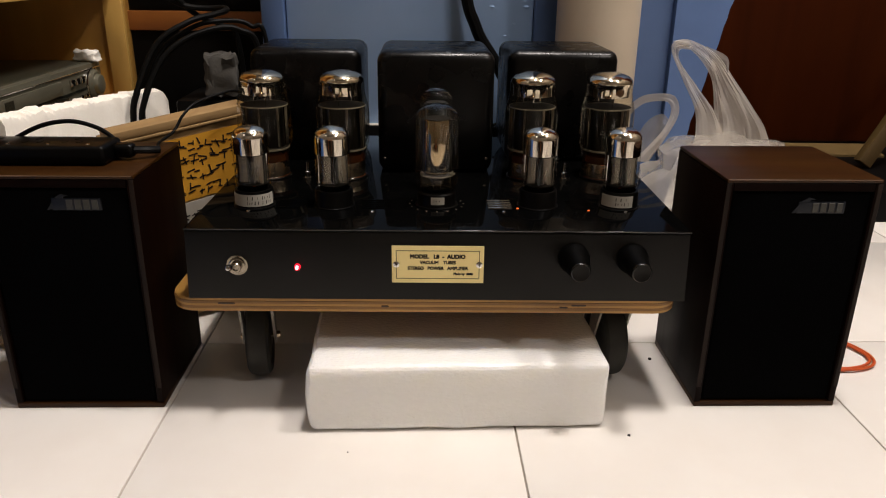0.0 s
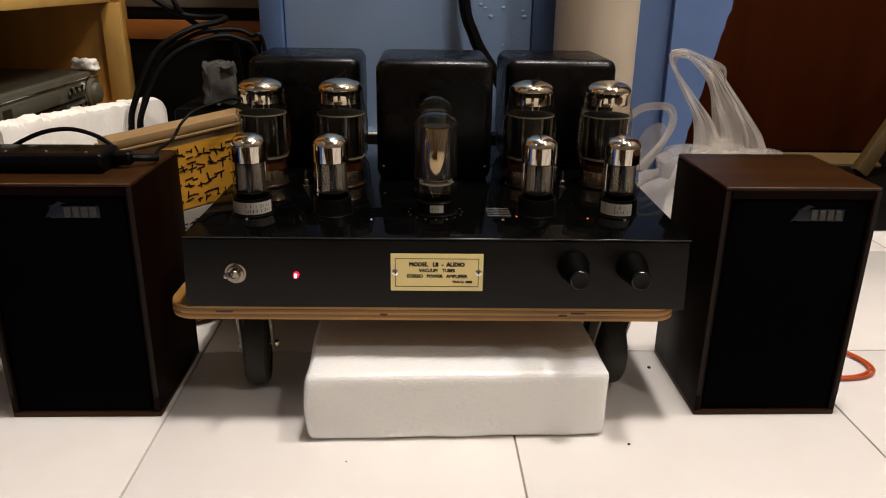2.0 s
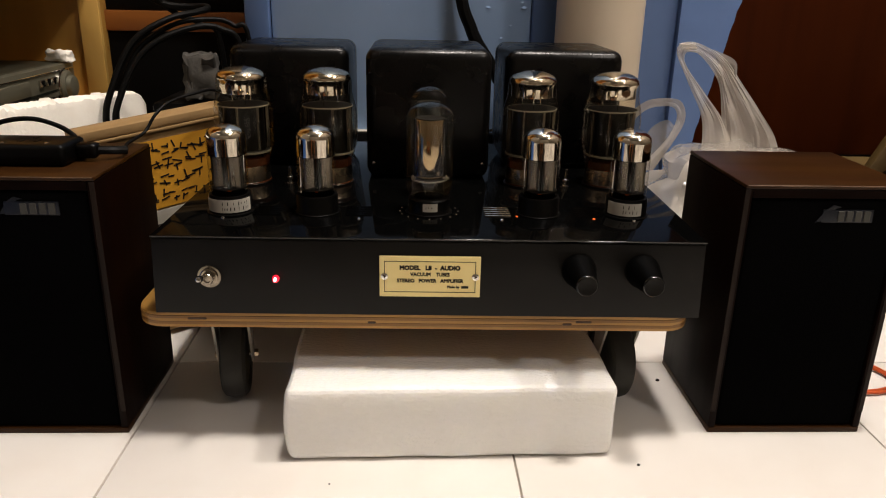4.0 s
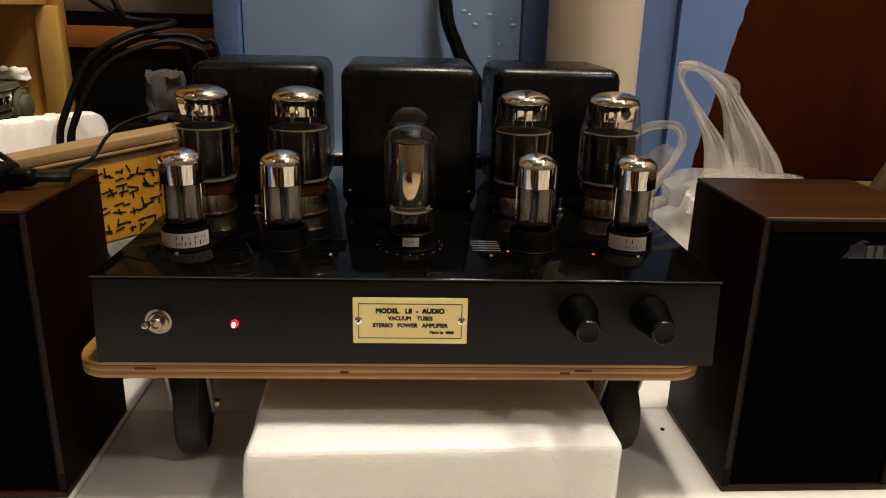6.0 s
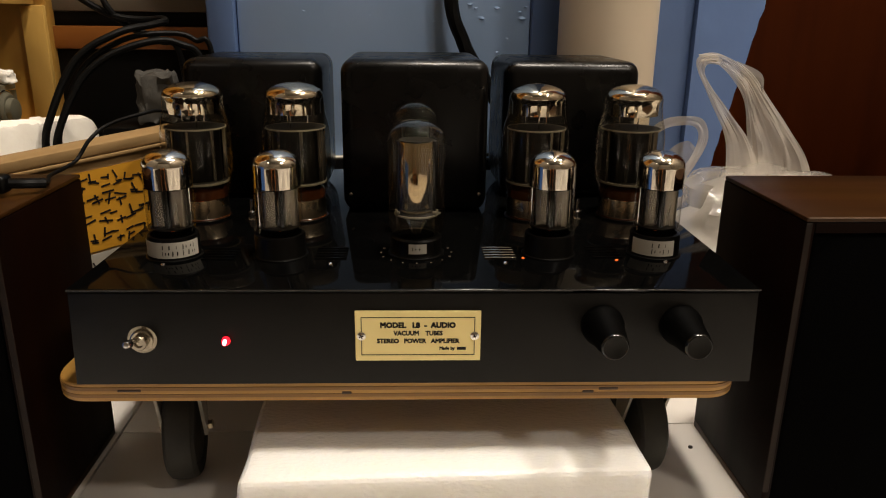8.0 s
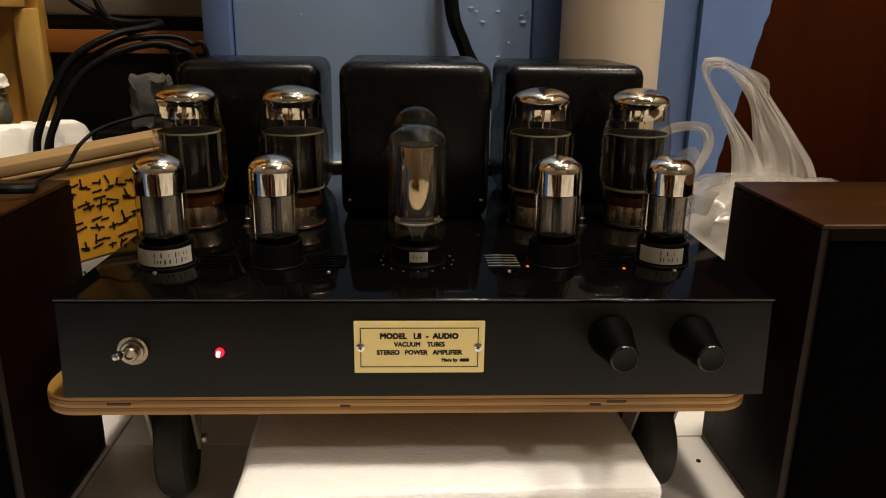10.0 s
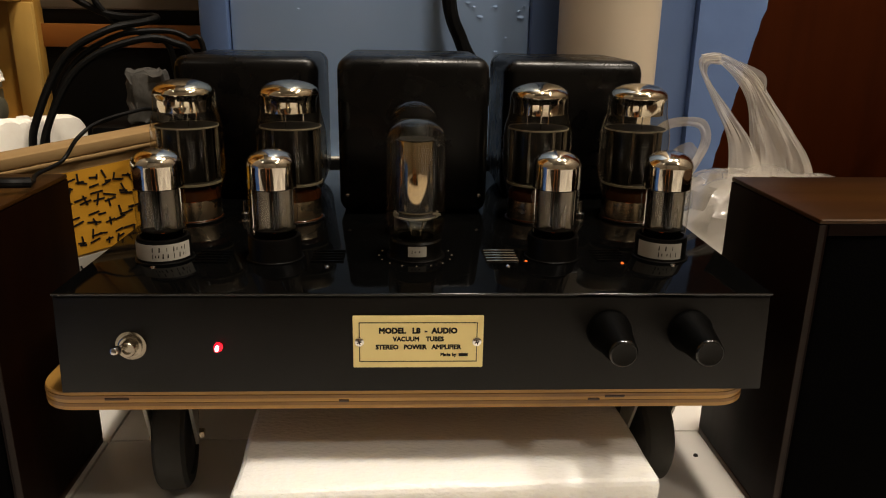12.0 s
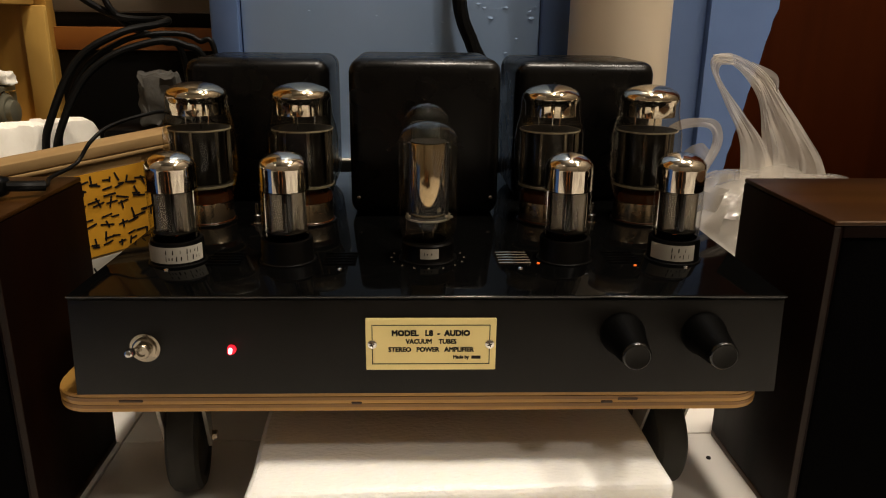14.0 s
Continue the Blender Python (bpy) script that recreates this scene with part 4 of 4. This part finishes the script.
# Self-lit dots stand in for the heaters' glow mirrored in the top plate.
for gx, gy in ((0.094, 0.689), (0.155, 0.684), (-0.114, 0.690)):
    part("glint_dot", lathe([(0.0011, 0), (0.0009, 0.0006), (0, 0.0009)], 10), GLINT, amp, "self-lit heater orange", m=pose(gx - CX, gy - 0.634, ZP))

# shell and front fittings turn a degree to fit the camera's view; valves stay
for child in list(amp.children):
    if child.name.split(".")[0] in ("chassis", "front_panel", "top_plate", "highlight_strip", "name_plate", "toggle_switch", "pilot_light", "knob"):
        child.matrix_basis = pose(0, 0, 0, 0, 0, -1.0) @ child.matrix_basis

# transformer covers
def cover(x0, x1, y0, y1, h):
    """A deep-drawn black cover with rounded edges and two foot screws."""
    cv = part("transformer_cover", box(x0, x1, y0, y1, ZP, ZP + h + 0.012, 0.0105, 5), COVERBLACK, amp, "satin black transformer cover")
    for v in cv.data.vertices:
        v.co.z = max(v.co.z, ZP + 0.0002)
    for sx in (x0 + 0.0055, x1 - 0.0055):
        part("cover_screw", lathe([(0.0017, 0), (0.0015, 0.0007), (0, 0.0012)], 12), CHROME, cv, m=pose(sx + (0.001 if sx < (x0 + x1) / 2 else -0.001), y0 - 0.0001, ZP + 0.0155, 90))
    return cv


cover(-0.0585, 0.0560, 0.172, 0.290, 0.1197 - 0.012)
cover(-0.1920, -0.0775, 0.222, 0.335, 0.1162 - 0.012)
cover(0.0740, 0.1890, 0.222, 0.335, 0.1162 - 0.012)


# ---------- valves ----------
def curved_label(r, z0, z1, a0, a1, n=10):
    bm = bmesh.new()
    cols = []
    for i in range(n + 1):
        a = radians(a0 + (a1 - a0) * i / n)
        cols.append([bm.verts.new((rr * math.cos(a), rr * math.sin(a), z)) for rr, z in ((r, z0), (r, z1), (r + 0.00015, z1), (r + 0.00015, z0))])
    for a, b in zip(cols, cols[1:]):
        for k in range(4):
            bm.faces.new((a[k], a[(k + 1) % 4], b[(k + 1) % 4], b[k]))
    bm.faces.new(cols[0])
    bm.faces.new(cols[-1])
    return bm


def label_marks(r, z0, z1, a0, a1, lines, seed):
    rng = random.Random(seed)
    bm = bmesh.new()
    for k in range(lines):
        zc = z1 + (z0 - z1) * (k + 0.75) / (lines + 0.5)
        a = a0 + 4
        while a < a1 - 6:
            da = rng.uniform(2, 5)
            h = (z1 - z0) * rng.uniform(0.07, 0.16)
            p = [bm.verts.new((rr * math.cos(radians(q)), rr * math.sin(radians(q)), z)) for rr in (r,) for q, z in ((a, zc - h), (a + da * 0.6, zc - h), (a + da * 0.7, zc + h), (a + 0.2 * da, zc + h))]
            bm.faces.new(p)
            a += da + rng.uniform(2, 12)
    return bm


def power_valve(x, y, turn):
    """A large beam power valve: waisted bulb, silvered crown, dark anode, steel sleeve base."""
    v = thing("power_valve", (x, y, ZT), "large glass power valve with silvered top and steel base sleeve", "vacuum tube", "four output valves", rz=turn)
    part("socket_ring", lathe([(0.0226, 0), (0.0226, 0.0010), (0.0215, 0.0014), (0.0212, 0)], 36), BAKELITE, v)
    part("base_sleeve", lathe([(0.0210, 0.0012), (0.0210, 0.0145), (0.0204, 0.0165), (0.0150, 0.0168)], 40), STEEL, v, "dull steel sleeve")
    part("base_skirt", lathe([(0.0213, 0.0), (0.0213, 0.0020), (0.0209, 0.0024)], 36), AMBER, v)
    part("base_wafer", lathe([(0.0206, 0.0169), (0.0206, 0.0205), (0.0198, 0.0235), (0.0165, 0.0262), (0.0, 0.0266)], 32), AMBER, v, "amber brown inner base")
    bulb = [(0.0208, 0.0168), (0.0216, 0.022), (0.0236, 0.029), (0.0254, 0.036), (0.0260, 0.043), (0.0260, 0.063), (0.0257, 0.068), (0.0246, 0.074), (0.0231, 0.0795), (0.0222, 0.085), (0.0220, 0.0905), (0.0219, 0.0940)] + dome(0.0217, 0.0953, 0.0098, 7)[1:]
    part("bulb", lathe(bulb, 48), GLASSDIM, v, "clear glass bulb")
    part("getter_film", lathe([(0.0192, 0.0818), (0.0192, 0.0895), (0.0197, 0.0914), (0.0205, 0.0930), (0.0211, 0.0942)] + dome(0.0212, 0.0951, 0.0094, 7), 48), GETTER, v, "mirror-bright silvered crown")
    part("upper_mica", lathe([(0.0, 0.0705), (0.0222, 0.0705), (0.0222, 0.0712), (0.0, 0.0712)], 32), MICA, v, "pale mica disc")
    part("mica_rim", lathe([(0.0222, 0.0703), (0.0226, 0.0704), (0.0226, 0.0714), (0.0222, 0.0715)], 32), MICAEDGE, v, "pale mica edge")
    part("mica_rim", lathe([(0.0218, 0.0283), (0.0222, 0.0284), (0.0222, 0.0300), (0.0218, 0.0301)], 32), MICAEDGE, v, "pale mica edge")
    part("lower_mica", lathe([(0.0, 0.0285), (0.0218, 0.0285), (0.0218, 0.0296), (0.0, 0.0296)], 32), MICA, v, "pale mica disc")
    an = part("anode", slab(round_rect(-0.0172, 0.0172, -0.0125, 0.0125, 0.009, 6), 0.0298, 0.0703), PLATE, v, "dark grey anode")
    for s in (-1, 1):
        part("anode_fin", box(s * 0.0200 - 0.0016, s * 0.0200 + 0.0016, -0.004, 0.004, 0.0300, 0.0702, 0.0006), GREYPLATE, v)
    for sx in (-0.0085, 0.0095):
        part("anode_rib", box(sx - 0.0012, sx + 0.0012, -0.0136, -0.0126, 0.0302, 0.0700, 0.0004, 1), GREYPLATE, an)
    for k in range(4):
        part("anode_hole", lathe([(0.0, 0), (0.0013, 0), (0.0013, 0.0004), (0, 0.0004)], 12), INK, an, m=pose(0.006, -0.0124, 0.036 + 0.0098 * k, 90))
    for a in (30, 150, 270):
        part("support_rod", sweep([(0.010 * math.cos(radians(a)), 0.010 * math.sin(radians(a)), 0.022), (0.012 * math.cos(radians(a)), 0.012 * math.sin(radians(a)), 0.0285)], 0.0006, 6, 1), CHROME, v)
        part("getter_post", sweep([(0.009 * math.cos(radians(a)), 0.009 * math.sin(radians(a)), 0.0713), (0.010 * math.cos(radians(a)), 0.010 * math.sin(radians(a)), 0.086)], 0.0005, 6, 1), CHROME, v)
    part("heater_glow", lathe([(0.0, 0.0226), (0.002, 0.0226), (0.002, 0.0280), (0, 0.0280)], 12), HEATER, v, "orange glowing heater end")
    return v


pv = power_valve(CX + 0.092, 0.797, 0)
pv.scale = (1, 1, 0.983)
for dx, turn in ((0.166, 12), (-0.092, -15), (-0.167, 24)):
    copy_thing(pv, pose(CX + dx, 0.797, ZT, 0, 0, turn))


def small_valve(x, y, turn, tag, label):
    """A small double triode: straight bulb, long silvered top, black base; tag: the arc of its paper band."""
    v = thing("small_valve", (x, y, ZT), label, "vacuum tube", "four driver valves", rz=turn)
    part("base", lathe([(0.0166, 0.0), (0.0168, 0.0010), (0.0164, 0.0018), (0.0164, 0.0135), (0.0158, 0.0150), (0.0140, 0.0152)], 40), BAKELITE, v, "black bakelite base")
    bulb = [(0.0140, 0.0150), (0.0146, 0.0175), (0.0151, 0.022), (0.0152, 0.030), (0.0152, 0.0595)] + dome(0.0152, 0.0602, 0.0096, 9)
    part("bulb", lathe(bulb, 44), GLASS, v, "clear glass bulb")
    part("getter_film", lathe([(0.01475, 0.0462), (0.01475, 0.0595)] + dome(0.01475, 0.0602, 0.0091, 9), 44), GETTER, v, "mirror-bright silvered top")
    part("upper_mica", lathe([(0.0, 0.0452), (0.0132, 0.0452), (0.0132, 0.0459), (0.0, 0.0459)], 28), MICA, v)
    part("lower_spacer", lathe([(0.0, 0.0195), (0.0135, 0.0195), (0.0135, 0.0202), (0.0, 0.0202)], 28), PLATE, v)
    for s in (-1, 1):
        part("anode", slab(round_rect(s * 0.0062 - 0.0048, s * 0.0062 + 0.0048, -0.0068, 0.0068, 0.0022, 4), 0.0204, 0.0450), GREYPLATE, v, "grey metal anode")
    part("mica_fin", box(-0.0012, 0.0012, -0.0105, -0.0072, 0.0205, 0.0449, 0.0003, 1), MICA, v)
    for a in (0, 180):
        part("support_rod", sweep([(0.0125 * math.cos(radians(a)), 0, 0.016), (0.0125 * math.cos(radians(a)), 0, 0.0451)], 0.0006, 6, 1), CHROME, v)
    part("heater_glow", lathe([(0.0, 0.0160), (0.0016, 0.0160), (0.0016, 0.0192), (0, 0.0192)], 10), HEATER, v, "orange glowing heater end")
    if tag:
        pl = part("paper_band", curved_label(0.0166, 0.0025, 0.0128, *tag), PAPER, v, "white paper band with pen marks")
        part("pen_mark", label_marks(0.0168, 0.0025, 0.0128, tag[0] + (tag[1] - tag[0]) * 0.45, tag[1] - 8, 2, 5), INK, pl, "", False)
    return v


LAB = "small glass valve with silvered top on a black base"
small_valve(CX - 0.1604, 0.700, 0, (-178, -12), "small silvered glass valve with a white paper band round its base")
small_valve(CX - 0.0915, 0.700, 20, None, LAB)
small_valve(CX + 0.0868, 0.700, -8, None, LAB)
small_valve(CX + 0.1585, 0.700, 0, (-165, -60), "small silvered glass valve with a short paper band on its base")


def rectifier(y, tag, label, slim=1.0, tall=1.0):
    v = thing("rectifier_valve", (CX - 0.002, y, ZT), label, "vacuum tube", "two rectifier valves")
    v.scale = (slim, slim, tall)
    part("base", lathe([(0.0172, 0.0), (0.0174, 0.0012), (0.0168, 0.0022), (0.0168, 0.0118), (0.0158, 0.0130), (0.0118, 0.0132)], 40), BAKELITE, v, "black bakelite base")
    part("glass_foot", lathe([(0.0122, 0.0150), (0.0152, 0.0162), (0.0168, 0.0192), (0.0174, 0.0230), (0.0170, 0.0232), (0.0160, 0.0200), (0.0145, 0.0176), (0.0122, 0.0164)], 40), GLASSDIM, v, "thick pressed glass foot")
    bulb = [(0.0118, 0.0132), (0.0150, 0.0142), (0.0171, 0.0166), (0.0182, 0.0205), (0.0187, 0.0260), (0.0187, 0.034), (0.0187, 0.0745), (0.0186, 0.0775)] + dome(0.0184, 0.0788, 0.0112, 8)[1:]
    part("bulb", lathe(bulb, 48), GLASS, v, "clear glass bulb")
    part("getter_film", lathe([(0.01810, 0.0790)] + dome(0.0180, 0.0792, 0.0104, 8)[1:], 44), HAZE, v, "smoky grey getter film under the crown")
    part("upper_mica", lathe([(0.0, 0.0769), (0.0114, 0.0769), (0.0114, 0.0774), (0.0, 0.0774)], 28), MICA, v)
    part("lower_mica", lathe([(0.0, 0.0275), (0.0140, 0.0275), (0.0140, 0.0280), (0.0, 0.0284)], 28), MICA, v)
    # Front anode carries a reflection's tone; the rear one is kept dark.
    part("anode", lathe([(0.0, 0.0290), (0.0108, 0.0290), (0.0113, 0.0300), (0.0113, 0.0760), (0.0108, 0.0768), (0.0, 0.0768)], 40), WARMPLATE if tag else PLATE, v, "polished dark cylindrical anode")
    for s in (-1, 1):
        part("anode_seam", box(s * 0.0121 - 0.0008, s * 0.0121 + 0.0008, -0.0008, 0.0008, 0.0292, 0.0766, 0.0003, 1), PLATE, v)
    for a in (45, 135, 225, 315):
        part("stem_wire", sweep([(0.004 * math.cos(radians(a)), 0.004 * math.sin(radians(a)), 0.015), (0.010 * math.cos(radians(a)), 0.010 * math.sin(radians(a)), 0.0276)], 0.0005, 6, 2), CHROME, v)
    part("mica_rim", lathe([(0.0140, 0.0272), (0.0145, 0.0273), (0.0145, 0.0283), (0.0140, 0.0285)], 32), MICAEDGE, v, "pale mica edge")
    for s, w in ((-1, 0.0024), (1, 0.0036)):
        flag = box(-w, w, -0.0003, 0.0003, -0.0008, 0.0008, 0.0002, 1)
        add_box(flag, -0.0009, 0.0009, -0.00035, 0.00035, -0.0024, 0.0024, 0.0002, 1)
        part("getter_flag", flag, MICAEDGE, v, "bright metal getter flag", m=pose(s * 0.0128, -0.0098, 0.0305, 0, 14 * s, 40 * s))
    part("stem", lathe([(0.009, 0.0156), (0.0075, 0.019), (0.0055, 0.0235), (0.0, 0.0245)], 24), GLASSDIM, v, "clear glass stem")
    if tag:
        pl = part("paper_tag", curved_label(0.0169, 0.0040, 0.0107, *tag), PAPER, v, "small white paper tag")
        part("pen_mark", label_marks(0.0171, 0.0040, 0.0107, tag[0] + 4, tag[1] - 4, 1, 8), INK, pl, "", False)
    return v


rectifier(0.703, (-108, -68), "clear glass rectifier valve with a small paper tag", 1.0, 0.98)
rectifier(0.7540, None, "taller slimmer clear glass rectifier valve behind another", 0.84, 1.04)
for k in range(16):
    a = 2 * math.pi * k / 16
    part("socket_screw", lathe([(0.0009, 0), (0.0007, 0.0006), (0, 0.0007)], 8), CHROME, amp, m=pose(-0.002 + 0.0235 * math.cos(a), 0.069 + 0.0235 * math.sin(a), ZP))
for dx, y0, r in ((-0.002, 0.703, 0.0188), (-0.1604, 0.70, 0.0180), (-0.0915, 0.70, 0.0180), (0.0868, 0.70, 0.0180), (0.1585, 0.70, 0.0180)):
    part("socket_flange", lathe([(r, 0), (r, 0.0008), (r - 0.0006, 0.0011), (0.0170, 0.0011), (0.0170, 0)], 36), BAKELITE, amp, m=pose(dx, y0 - 0.634, ZP))

# Unseen dark sheet added behind the camera to darken reflections and bounce.
rug = thing("floor_rug", (-0.15, -0.60, 0.0), "unseen dark sheet added to blacken reflections in the covers", "rug")
part("sheet_slab", slab(round_rect(-0.70, 0.36, -1.25, 0.47, 0.03), 0.0005, 0.008), DARKSHEET, rug)

# ---------- unseen stool and tub, added to colour the valves' reflections ---
stool = thing("low_stool", (-0.16, -0.27, 0.008), "unseen stool added to give the valves an orange-brown reflection", "stool")
part("seat", box(-0.15, 0.15, -0.11, 0.11, 0.20, 0.222, 0.004), ORANGE, stool)
for lx in (-0.12, 0.12):
    for ly in (-0.085, 0.085):
        part("leg", box(lx - 0.018, lx + 0.018, ly - 0.018, ly + 0.018, 0.0, 0.1998, 0.003), ORANGE, stool)
for ly in (-0.085, 0.085):
    part("stretcher", box(-0.1015, 0.1015, ly - 0.010, ly + 0.010, 0.07, 0.10, 0.002), ORANGE, stool)
# Unseen blue tub, added only for a blue stripe in the silvered tops.
bin_ob = thing("plastic_tub", (-0.60, 0.46, 0.0), "unseen tub added to give the valves a blue reflection", "tub")
part("tub_wall", lathe([(0.0, 0.004), (0.13, 0.004), (0.16, 0.26), (0.17, 0.262), (0.17, 0.256), (0.166, 0.252), (0.135, 0.0), (0.0, 0.0)], 40), TUB, bin_ob)

# ---------- specks on the floor ----------
for k, (sx, sy, r) in enumerate(((0.184, 0.5955, 0.0013), (0.2385, 0.724, 0.0019), (-0.048, 0.575, 0.0007))):
    tagged(part("grit_speck", lathe([(r, 0.0), (r * 0.9, r * 0.6), (0, r)], 8), INK, m=pose(sx, sy, 0.0)), "tiny dark speck of grit on the tiles", "grit")

# ---------- floor tiles ----------
tile_me = finish(box(-0.1492, 0.1492, -0.1492, 0.1492, -0.008, 0.0, 0.0006, 2), "tile", TILE)
for i in range(10):
    for j in range(13):
        t = new("tile", tile_me)
        t.parent = floor
        t.matrix_basis = pose(-1.26 + 0.3 * i, -1.79 + 0.3 * j, 0)
